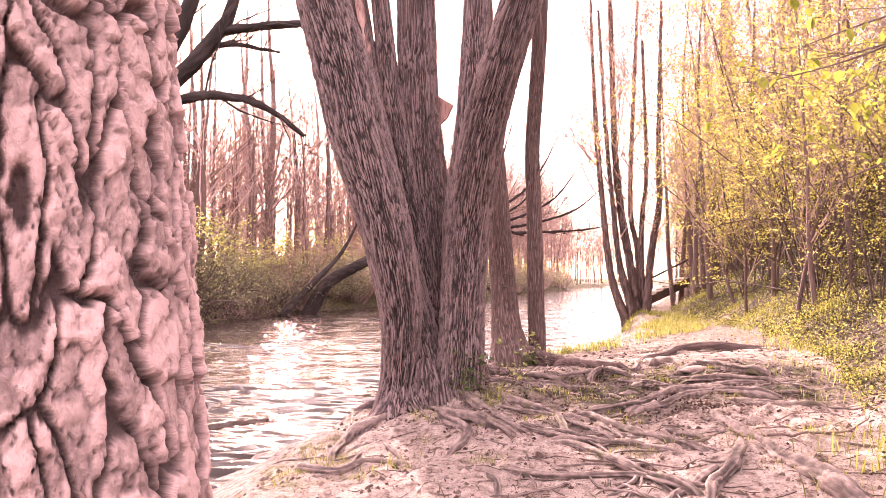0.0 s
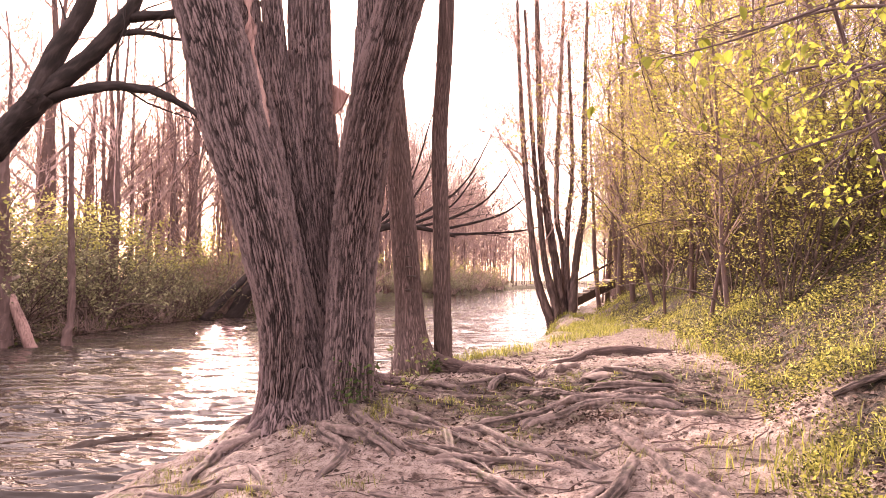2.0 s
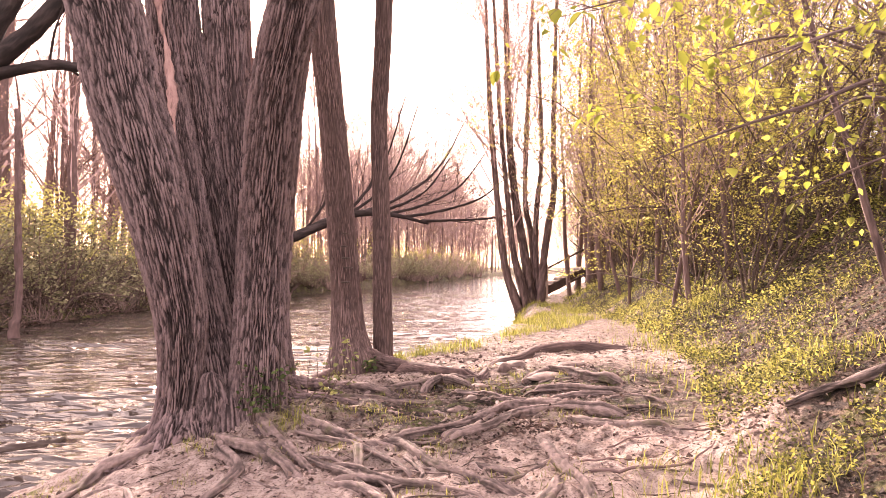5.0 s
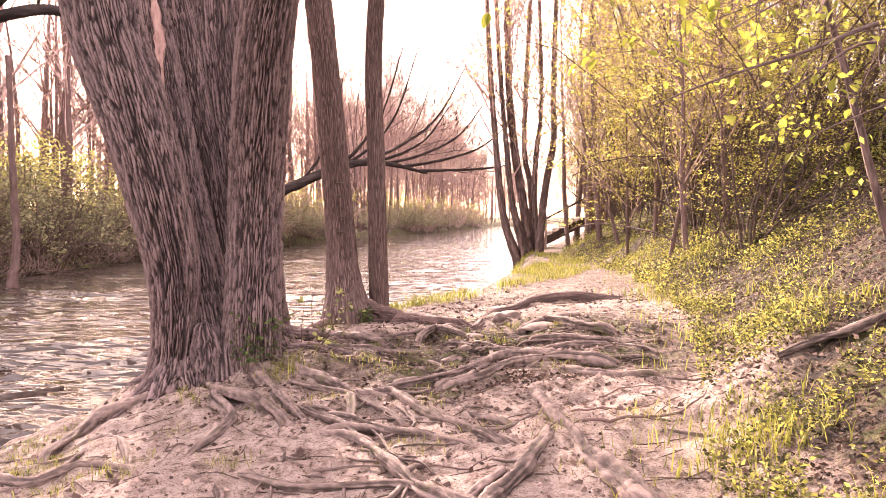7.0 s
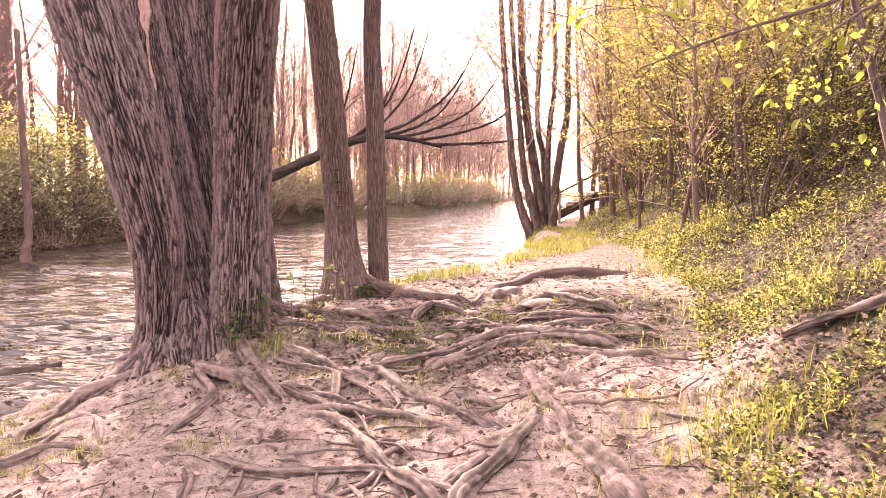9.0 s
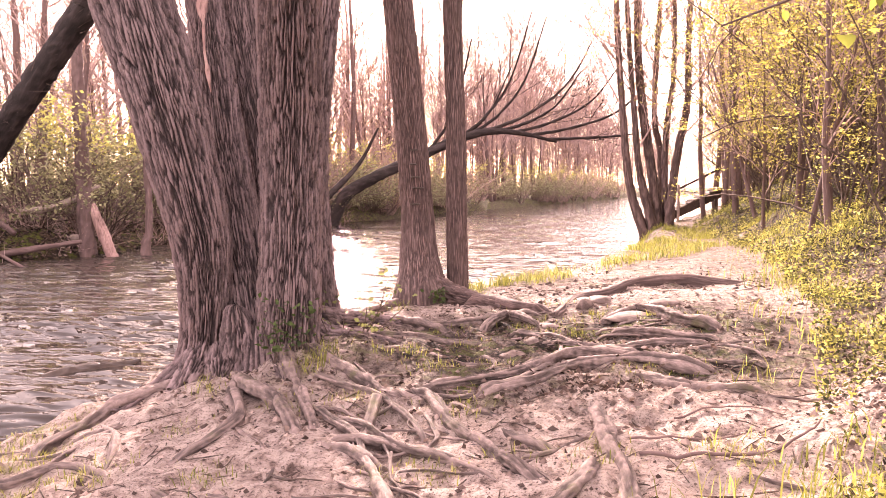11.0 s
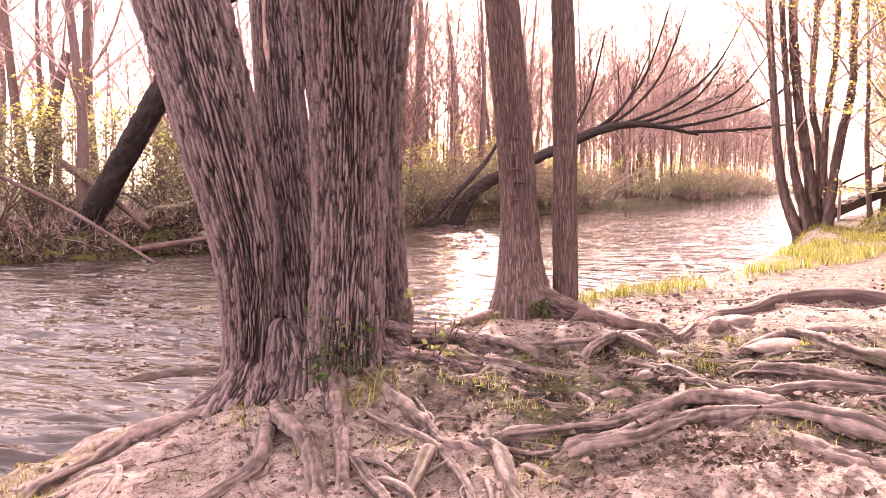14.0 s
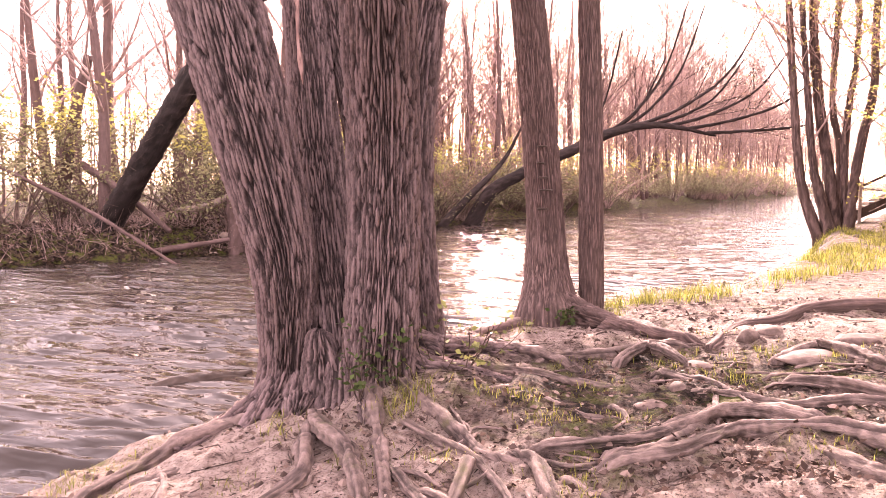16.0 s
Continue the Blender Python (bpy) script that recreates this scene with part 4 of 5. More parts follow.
ld = simple_stem("limb", leaning, ((-8.7, 20.2, 6.2, 0.17), (-7.25, 20.1, 6.55, 0.14), (-5.9, 20, 6.45, 0.12), (-5.0, 20, 6.05, 0.09), (-4.2, 20, 5.4, 0.05)), BARK_DARK, 10)
le = simple_stem("limb", leaning, ((-6.9, 20.0, 7.9, 0.08), (-6.0, 20, 7.95, 0.07), (-4.9, 20, 7.7, 0.04)), BARK_DARK, 8)
twigs_on("crown", leaning, [la, lb, lc, ld, le], 0.09, (5, 3, 3), 4, BARK_DARK)
lt = spline(((-15.2, 22.3, 0.1), (-12.9, 21.6, 2.3), (-10.7, 20.8, 4.4), (-8.6, 20.15, 6.4)), 0.02)
rng = np.random.RandomState(12)
vines = Shape()
hair(vines, rng, lt[rng.randint(0, len(lt), 420)] + rng.normal(size=(420, 3)) * 0.2, 0.55, 0.008, 0.35)
part("vine", vines, TWIG, leaning, "wiry vines and dead twigs clinging to the trunk", kind="stuff")

willow = thing("fallen_willow", "dark willow fallen low over the water with branches sprouting upward", "tree", at=(-8.8, 44, -0.4))
wl = simple_stem("trunk", willow, ((-9.1, 44.0, -0.9, 0.55), (-8.8, 44.0, -0.3, 0.45), (-8.0, 44.4, 1.2, 0.38), (-6.5, 44.9, 2.2, 0.34), (-3.4, 45.9, 3.7, 0.3), (-1.6, 46.5, 4.55, 0.27), (0.2, 47.1, 5.0, 0.22), (2.06, 47.6, 4.9, 0.15), (4.2, 48.2, 4.4, 0.06)), BARK_DARK, 18)
w_rng, w_lines = np.random.RandomState(17), []
for k in range(9):
    # long shoots that leave the trunk low and bend upward
    q, _ = at_line(wl[:, :3], 0.46 + 0.5 * k / 8)
    rise = 1.05 - 0.75 * k / 8 + w_rng.normal() * 0.12
    reach = 5.5 + 4.0 * w_rng.rand()
    out, bend = reach * math.cos(rise), reach * math.sin(rise)
    w_lines.append(simple_stem("limb", willow, ((*q, 0.11), (q[0] + 0.34 * out, q[1] + 0.1 * out, q[2] + 0.18 * bend, 0.095), (q[0] + 0.7 * out, q[1] + 0.25 * out, q[2] + 0.55 * bend, 0.065), (q[0] + out, q[1] + 0.35 * out, q[2] + 1.25 * bend, 0.03)), BARK_DARK, 7))
twigs_on("crown", willow, w_lines, 0.05, (9, 4, 3), 5, BARK_DARK, angle=0.55, shrink=0.4, up=0.2, least=0.012)

dead = thing("dead_trunk", "pale broken dead trunk standing at the far waterline", "tree", at=(-11.6, 24.2, -0.4))
simple_stem("trunk", dead, ((-11.5, 24.2, -0.9, 0.3), (-11.55, 24.2, 0.2, 0.24), (-11.75, 24.4, 3.0, 0.2), (-11.93, 24.7, 6.4, 0.15)), BARK_FAR, 18, 0.08, 0.05)
simple_stem("prop", dead, ((-10.55, 24.0, -0.75, 0.2), (-11.0, 24.2, 0.2, 0.17), (-11.45, 24.35, 1.1, 0.13)), WOOD_BARE, 12, 0.1, 0.03, label="pale slanting broken stem")
dead_b = thing("dead_trunk", "thin pale dead trunk rising from a stump at the far waterline", "tree", at=(-9.9, 24.6, -0.4))
simple_stem("trunk", dead_b, ((-9.75, 24.5, -0.9, 0.2), (-9.8, 24.5, -0.2, 0.15), (-9.75, 24.7, 0.5, 0.11), (-9.85, 24.8, 3.0, 0.095), (-10.0, 25.0, 6.5, 0.075)), BARK_FAR, 16, 0.08, 0.04)
broken = thing("broken_tree", "reddish snapped tree leaning among the far shrubs", "tree", at=(-17.9, 23.6, 0.5))
simple_stem("trunk", broken, ((-17.95, 23.6, -0.3, 0.26), (-17.9, 23.65, 1.0, 0.22), (-17.6, 23.95, 3.6, 0.19), (-17.1, 24.3, 6.1, 0.16)), BARK_FAR, 12, 0.15, 0.03)


def fallen(label, knots, material, seed):
    ob = thing("fallen_log", label, "log", "fallen wood on the far bank", at=tuple(knots[0][:3]))
    line = simple_stem("log", ob, knots, material, 10, 0.15, 0.02, seed)
    return ob, line


_, fa = fallen("long pale pole sloping down into the water", ((-17.6, 19.75, 2.8, 0.045), (-16.05, 20.04, 2.06, 0.055), (-13.8, 20.5, 0.94, 0.06), (-11.3, 21.0, -0.6, 0.04)), BARK_FAR, 1)
fallen("grey fallen branch lying along the far waterline", ((-14.1, 22.0, -0.5, 0.08), (-12.6, 22.5, -0.2, 0.1), (-11.0, 23.0, 0.05, 0.06)), BARK_FAR, 2)
fallen("pale fallen trunk among the far brush", ((-16.0, 22.6, 2.4, 0.12), (-14.4, 22.5, 1.5, 0.11), (-12.8, 22.6, 0.3, 0.08)), BARK_FAR, 3)
fallen("bleached broken branch on the far bank", ((-13.6, 24.0, 0.9, 0.08), (-12.4, 24.2, 1.1, 0.1), (-11.3, 24.6, 1.7, 0.06)), WOOD_GREY, 4)
fallen("dark mossy log along the far bank", ((-19.0, 21.3, 0.25, 0.2), (-16.5, 21.7, 0.2, 0.2), (-14.4, 22.2, 0.15, 0.15)), BARK_DARK, 5)
fallen("grey drifted branch under the far shrubs", ((-14.5, 24.1, -0.45, 0.16), (-13.0, 24.2, -0.1, 0.14), (-11.8, 24.4, 0.1, 0.1)), WOOD_GREY, 6)
fallen("dark leaning branch at the far bend", ((-9.9, 41.0, -0.6, 0.25), (-8.6, 42.0, 1.0, 0.2), (-7.0, 43.5, 3.0, 0.12), (-6.0, 44.0, 5.0, 0.05)), BARK_DARK, 7)

# ---- the clump of stems down the path ----
clump = thing("clumped_tree", "tall clump of brown stems beside the path with tiny reddish buds", "tree", at=(6.2, 26.0, 0.0))
c_knots = (((5.85, 26.0, -0.4, 0.3), (5.74, 26.0, 0.2, 0.22), (5.27, 26.0, 1.74, 0.16), (5.0, 26.0, 4.3, 0.14), (4.8, 26.0, 7.0, 0.11), (4.6, 25.9, 12, 0.05)),
           ((6.1, 26.0, -0.4, 0.3), (6.0, 25.9, 0.35, 0.22), (5.56, 25.9, 2.1, 0.14), (5.38, 25.9, 3.8, 0.12), (5.15, 25.9, 6.4, 0.1), (4.9, 25.9, 11, 0.05)),
           ((6.25, 26.1, -0.4, 0.32), (6.2, 26.1, 0.3, 0.24), (5.98, 26.1, 2.0, 0.19), (5.62, 26.1, 4.3, 0.17), (5.43, 26.0, 6.8, 0.15), (5.3, 26.0, 14, 0.06)),
           ((6.45, 26.0, -0.3, 0.3), (6.48, 25.9, 0.4, 0.2), (6.58, 25.9, 1.7, 0.17), (6.7, 25.9, 2.7, 0.16), (6.95, 25.9, 4.2, 0.14), (6.95, 25.9, 6.1, 0.12), (7.1, 25.8, 12, 0.05)),
           ((6.35, 26.3, -0.3, 0.26), (6.33, 26.3, 0.5, 0.16), (6.26, 26.3, 2.6, 0.12), (6.05, 26.3, 3.8, 0.11), (6.1, 26.3, 6.0, 0.1), (6.4, 26.3, 12, 0.05)),
           ((6.55, 26.2, -0.3, 0.26), (6.52, 26.2, 0.5, 0.16), (6.38, 26.2, 2.0, 0.12), (6.42, 26.2, 3.6, 0.11), (6.6, 26.2, 5.5, 0.1), (6.5, 26.2, 10, 0.05)))
c_lines = [simple_stem("stem", clump, [(x, y, z, r * 0.76) for x, y, z, r in k], BARK_SLIM, 20, 0.12, 0.03, 5.0 + i * 3) for i, k in enumerate(c_knots)]
tips = twigs_on("crown", clump, c_lines, 0.08, (12, 6, 7), 6, TWIG_FAR, 0.28, 0.75, 0.26, 0.25, 0.011)
rng = np.random.RandomState(9)
pts = np.vstack([t[1:] for t in tips])
part("bud_haze", leaf_cloud(Shape(), rng, np.repeat(pts, 7, 0) + rng.normal(size=(len(pts) * 7, 3)) * 0.2, 0.07), LEAF_BUD, clump, "reddish spring buds", kind="stuff")


# ---- bare trees of the far wood ----
def bare_tree(name, label, height, radius, seed, twig_levels=(13, 4, 5), bud=0, bud_material=LEAF_BUD, lean=0.05):
    rng = np.random.RandomState(seed)
    ob = thing(name, label, "tree", "bare trees of the wood")
    line = branch_line(rng, (0, 0, -0.4), (rng.normal() * lean, rng.normal() * lean, 1), height, 0.035, 0.02, 12)
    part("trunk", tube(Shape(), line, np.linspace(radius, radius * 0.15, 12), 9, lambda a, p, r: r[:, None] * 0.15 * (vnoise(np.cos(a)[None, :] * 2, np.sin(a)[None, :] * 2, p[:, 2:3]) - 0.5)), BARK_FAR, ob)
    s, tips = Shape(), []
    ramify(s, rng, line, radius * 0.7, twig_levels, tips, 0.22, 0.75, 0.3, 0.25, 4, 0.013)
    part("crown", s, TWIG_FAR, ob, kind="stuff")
    if bud:
        q = np.vstack([t[1:] for t in tips])
        q = q[rng.randint(0, len(q), bud)] + rng.normal(size=(bud, 3)) * 0.15
        bud_size = 0.085 if bud_material is LEAF_SPRING else 0.08
        part("bud_haze", leaf_cloud(Shape(), rng, q, bud_size), bud_material, ob, kind="stuff")
    return ob


def copy_thing_clean(ob, m):
    keep = ob.matrix_basis.copy()
    ob.matrix_basis = Matrix.Identity(4)
    made = copy_thing(ob, m)
    ob.matrix_basis = keep
    return made


def scatter(kinds, places):
    """kinds: things built at the origin. places: x, y, turn, size, which. The first of each kind is the thing itself."""
    fresh = [True] * len(kinds)
    for x, y, turn, size, k in places:
        m = Matrix.Translation((x, y, floor_z(x, y) - 0.05)) @ pose(0, 0, 0, 0, 0, turn) @ Matrix.Diagonal((size, size, size, 1))
        if fresh[k]:
            fresh[k] = False
            later.append((kinds[k], m))
        else:
            copy_thing_clean(kinds[k], m)


later, near_first = [], []
wood = [bare_tree("bare_tree", "tall bare tree with fine reddish twigs", 17, 0.26, 21, bud=350),
        bare_tree("bare_tree", "slim bare tree with ascending branches", 14, 0.16, 22, (13, 4, 5), 300),
        bare_tree("bare_tree", "bare brown tree with a leaning trunk", 13, 0.22, 23, (13, 4, 5), 150, lean=0.22),
        bare_tree("bare_tree", "young bare tree with many thin twigs", 8, 0.09, 24, (13, 4, 5), 300),
        bare_tree("bare_tree", "pinkish budding tree of the far wood", 10, 0.14, 25, (14, 4, 7), 800)]
wood += [bare_tree("leafing_tree", "slim young tree coming into fresh yellow leaf", 10, 0.09, 26, (14, 5, 4), 1700, LEAF_SPRING),
         bare_tree("leafing_tree", "leaning young tree with sparse yellow leaves", 8, 0.07, 27, (13, 5, 4), 1300, LEAF_SPRING, lean=0.2)]
rng = np.random.RandomState(31)
places = []
for k in range(22):
    y = 9.5 + 16 * rng.rand()
    x = lerp_curve(y, HILL_FOOT) + 2.2 + 8 * rng.rand()
    places.append((x, y, rng.rand() * 360, 0.8 + 0.4 * rng.rand(), 5 + k % 2))
for k in range(105):
    y = 16 + 90 * rng.rand() ** 1.7
    back = 2.5 + 34 * rng.rand() ** 1.4
    x = lerp_curve(y, FAR_BANK) - back
    places.append((x, y, rng.rand() * 360, 0.75 + 0.5 * rng.rand(), rng.randint(0, 5)))
for k in range(34):
    y = 46 + 52 * rng.rand()
    x = lerp_curve(y, FAR_BANK) - 1.5 - 11 * rng.rand()
    places.append((x, y, rng.rand() * 360, 1.05 + 0.5 * rng.rand(), rng.choice([0, 1, 2, 4])))
for k in range(40):
    y = 27 + 42 * rng.rand()
    lo, hi = lerp_curve(y, NEAR_BANK) + 1.3, lerp_curve(y, HILL_FOOT) + 3
    places.append((lo + (hi - lo) * rng.rand(), y, rng.rand() * 360, 0.7 + 0.4 * rng.rand(), rng.choice([1, 3, 4, 4, 5, 5])))
for k in range(9):
    y = 11.5 + 8 * rng.rand()
    x = lerp_curve(y, HILL_FOOT) + 0.4 + 1.6 * rng.rand()
    places.append((x, y, rng.rand() * 360, 0.45 + 0.3 * rng.rand(), 5 + k % 2))
for k in range(26):
    y = 31 + 40 * rng.rand()
    lo, hi = lerp_curve(y, NEAR_BANK) + 2.2, lerp_curve(y, HILL_FOOT) + 9
    places.append((lo + (hi - lo) * rng.rand(), y, rng.rand() * 360, 0.95 + 0.4 * rng.rand(), rng.choice([0, 1, 4, 0])))
for k in range(36):
    y = 95 + 200 * rng.rand()
    x = lerp_curve(y, FAR_BANK) - 2 - 25 * rng.rand()
    places.append((x, y, rng.rand() * 360, 0.8 + 0.6 * rng.rand(), rng.choice([0, 1, 4, 4])))
for k in range(36):
    y = 14 + 70 * rng.rand() ** 1.2
    x = lerp_curve(y, HILL_FOOT) + 3.5 + 16 * rng.rand()
    places.append((x, y, rng.rand() * 360, 0.7 + 0.5 * rng.rand(), rng.choice([0, 1, 1, 2, 3, 4])))
for x, y, s in ((7.4, 22.0, 1.0), (8.0, 25.5, 1.1), (8.8, 28.0, 1.2), (9.2, 24.0, 1.2)):
    places.append((x, y, 61.0 * y, s, 5))
for x, y, s, k in ((6.2, 13.2, 1.0, 1), (7.2, 14.8, 1.1, 1), (7.2, 18.5, 1.1, 1), (8.0, 16.6, 1.1, 1), (5.9, 12.0, 0.85, 0)):
    near_first.append((x, y, 77.0 * x, s, k))
for x, y, s, k in ((-12.0, 34.0, 1.0, 1), (-9.6, 46.5, 0.95, 2), (-13.2, 37.0, 0.9, 0), (-19.5, 28, 1.0, 0), (-22, 31, 1.1, 0)):
    places.append((x, y, 40.0 * k, s, k))
scatter(wood, places)


def distant_wood():
    """Thin trunks with vase-shaped crowns of fine bare twigs, along the far reach."""
    rng, s, h, buds = np.random.RandomState(71), Shape(), Shape(), Shape()
    spots = []
    for k in range(170):
        y = 40 + 90 * rng.rand() ** 1.2
        spots.append((lerp_curve(y, FAR_BANK) - 1.5 - 34 * rng.rand() ** 1.2, y, 7 + 12 * rng.rand()))
    for k in range(150):
        y = 120 + 150 * rng.rand()
        spots.append((lerp_curve(y, FAR_BANK) - 1 - 40 * rng.rand(), y, 12 + 14 * rng.rand()))
    for k in range(120):
        spots.append((30 + 130 * rng.rand(), 235 + 90 * rng.rand(), 16 + 16 * rng.rand()))
    for k in range(110):
        y = 45 + 190 * rng.rand()
        spots.append((lerp_curve(y, HILL_FOOT) - 1 + 30 * rng.rand(), y, 8 + 14 * rng.rand()))
    for k in range(48):
        y = 62 + 95 * rng.rand()
        spots.append((lerp_curve(y, FAR_BANK) - 2 - 14 * rng.rand(), y, 17 + 10 * rng.rand()))
    for k in range(30):
        y = 110 + 80 * rng.rand()
        spots.append((lerp_curve(y, FAR_BANK) - 3 - 18 * rng.rand(), y, 21 + 14 * rng.rand()))
    for x, y, tall in spots:
        z = floor_z(x, y) if y < 225 else -0.3
        lean = rng.normal(size=2) * 0.07 * tall
        thick = 0.04 + 0.08 * rng.rand()
        tube(s, [(x, y, z - 0.3), (x + lean[0] * 0.3, y + lean[1] * 0.4, z + tall * 0.4), (x + lean[0], y + lean[1], z + tall)], [thick, thick * 0.75, thick * 0.15], 4, cap=False)
        # limbs, then twigs along them
        feet, ways = [], []
        for b in range(max(6, int(tall * 0.75))):
            t = 0.22 + 0.7 * rng.rand()
            a, up = rng.rand() * 6.283, 0.7 + 0.9 * rng.rand()
            way = np.array([math.cos(a), math.sin(a), up])
            way /= np.linalg.norm(way)
            length = tall * (0.42 - 0.3 * t) * (0.7 + 0.6 * rng.rand())
            root_at = np.array([x + lean[0] * t, y + lean[1] * t, z + tall * t])
            tube(s, [root_at, root_at + way * length], [thick * 0.4, 0.02], 3, cap=False)
            u = rng.rand(13)[:, None]
            feet.append(root_at + way * length * u)
            ways.append(np.repeat(way[None], 13, 0))
        feet, ways = np.vstack(feet), np.vstack(ways)
        d = ways * 0.7 + rand_dirs(rng, len(feet)) * 0.75 + np.array([0, 0, 0.25])
        d /= np.linalg.norm(d, axis=1)[:, None]
        long = (0.07 * tall * (0.5 + rng.rand(len(feet))))[:, None]
        side = np.cross(d, rand_dirs(rng, len(feet)))
        side = side / (np.linalg.norm(side, axis=1)[:, None] + 1e-9) * (0.008 + 0.0002 * min(y, 160))
        h.add(np.stack([feet - side, feet + side, feet + d * long], 1).reshape(-1, 3), tris=np.arange(len(feet) * 3).reshape(-1, 3))
        if y < 170:
            pick = rng.randint(0, len(feet), 70 if tall < 16 else 240)
            leaf_cloud(buds, rng, (feet + d * long)[pick] + rng.normal(size=(len(pick), 3)) * 0.35, 0.07 + 0.0008 * y)
        # twigs on the twigs
        mid = feet + d * long * (0.3 + 0.5 * rng.rand(len(feet)))[:, None]
        hair(h, rng, np.repeat(mid, 2, 0), 0.04 * tall, 0.005 + 0.00015 * min(y, 160), 0.3)
    tagged(new("distant_buds", buds.mesh("distant_buds", LEAF_BUD)), "pale reddish buds on the bare trees of the distant wood", "wood", kind="stuff")
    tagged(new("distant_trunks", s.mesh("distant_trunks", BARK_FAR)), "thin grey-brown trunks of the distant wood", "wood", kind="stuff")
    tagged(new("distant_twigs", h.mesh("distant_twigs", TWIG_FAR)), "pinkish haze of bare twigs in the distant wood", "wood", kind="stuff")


distant_wood()


# ---- shrubs ----
def shrub(name, label, category, group, height, spread, stems, leaves, leaf, seed, leaf_material=LEAF_SPRING, low=0.25, twig=(5, 4), bend=0.0, thick=1.0, wood=None):
    rng = np.random.RandomState(seed)
    ob = thing(name, label, category, group)
    s, tips = Shape(), []
    for k in range(stems):
        a = rng.rand() * 6.283
        out = spread * (0.3 + 0.7 * rng.rand()) / height
        line = branch_line(rng, (math.cos(a) * 0.15, math.sin(a) * 0.15, -0.1), (math.cos(a) * out + bend, math.sin(a) * out, 1), height * (0.6 + 0.5 * rng.rand()), 0.16, -0.05, 8)
        tube(s, line, np.linspace(0.022 * thick, 0.006 * thick, 8), 4, cap=False)
        ramify(s, rng, line, 0.016 * thick, twig, tips, low, 0.8, 0.42, 0.12, 3, 0.0025 * thick)
    part("brushwood", s, wood or TWIG, ob, kind="stuff")
    q = np.vstack([t for t in tips])
    q = q[q[:, 2] > height * low * 0.6]
    if leaf_material is LEAF_SPRING:
        # leaves sit in flat sprays
        c = q[rng.randint(0, len(q), leaves // 12)]
        wide = 0.07 + 0.16 * rng.rand(len(c))
        q = np.repeat(c, 12, 0) + rng.normal(size=(len(c) * 12, 3)) * np.array([1, 1, 0.22]) * np.repeat(wide, 12)[:, None]
    else:
        q = q[rng.randint(0, len(q), leaves)] + rng.normal(size=(leaves, 3)) * leaf * 0.9
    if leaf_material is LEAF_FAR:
        # leaves below the top take a darker olive: underside shade put into colour
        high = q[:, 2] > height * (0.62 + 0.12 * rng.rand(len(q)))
        part("shaded_foliage", leaf_cloud(Shape(), rng, q[~high], leaf, 0.7, 0.15), LEAF_OLIVE, ob, "dull olive lower leaves, coloured for the shade under the tops", kind="stuff")
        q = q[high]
    part("foliage", leaf_cloud(Shape(), rng, q, leaf, 0.7, 0.15, 0.55, 0.75 if leaf_material is LEAF_SPRING else 0.5), leaf_material, ob, kind="stuff")
    return ob


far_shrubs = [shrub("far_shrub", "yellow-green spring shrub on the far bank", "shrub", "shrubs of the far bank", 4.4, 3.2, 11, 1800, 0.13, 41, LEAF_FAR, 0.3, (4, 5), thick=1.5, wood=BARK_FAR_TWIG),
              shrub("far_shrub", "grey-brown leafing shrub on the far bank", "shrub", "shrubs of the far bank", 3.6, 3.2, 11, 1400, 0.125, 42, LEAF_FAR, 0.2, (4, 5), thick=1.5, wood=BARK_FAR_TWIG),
              shrub("far_shrub", "bare brown brush on the far bank", "shrub", "shrubs of the far bank", 2.4, 2.6, 16, 400, 0.09, 43, LEAF_FAR, 0.2, (4, 6), thick=1.3, wood=TWIG),
              shrub("far_shrub", "pinkish budding brush on the far bank", "shrub", "shrubs of the far bank", 4.6, 2.6, 12, 900, 0.09, 44, LEAF_BUD, 0.2, (4, 6), thick=2.2, wood=TWIG_FAR)]
places = []
for k in range(115):
    y = 16 + 52 * rng.rand() ** 1.3
    back = 0.5 + 6 * rng.rand() ** 1.5
    x = lerp_curve(y, FAR_BANK) - back
    near_gap = 19 < y < 25
    if 18.5 < y < 24.5 and back < 3.2:
        continue
    k_ = rng.choice([1, 2, 2]) if near_gap and back < 5 else rng.choice([0, 0, 1, 2] if back > 2 else [0, 1, 2, 2])
    if y > 44:
        k_ = rng.choice([3, 2, 1, 1])
    places.append((x, y, rng.rand() * 360, 0.75 + 0.6 * rng.rand(), k_))
for k in range(115):
    y = 44 + 130 * rng.rand() ** 1.3
    places.append((lerp_curve(y, FAR_BANK) - 0.6 - 6 * rng.rand() ** 1.3, y, rng.rand() * 360, 0.75 + 0.75 * rng.rand(), rng.choice([3, 3, 1, 1])))
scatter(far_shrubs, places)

near_shrubs = [shrub("shrub", "yellow-leaved spring shrub on the slope beside the path", "shrub", "shrubs beside the path", 3.4, 2.2, 6, 3000, 0.047, 51, LEAF_SPRING, 0.12, (7, 5)),
               shrub("shrub", "tall arching shrub with fresh yellow leaves", "shrub", "shrubs beside the path", 5.0, 2.6, 6, 3900, 0.047, 52, LEAF_SPRING, 0.15, (8, 5)),
               shrub("shrub", "thin bare-stemmed brush with few leaves on the slope", "shrub", "shrubs beside the path", 2.8, 1.8, 9, 1400, 0.042, 53, LEAF_SPRING, 0.2, (6, 4))]
places = []
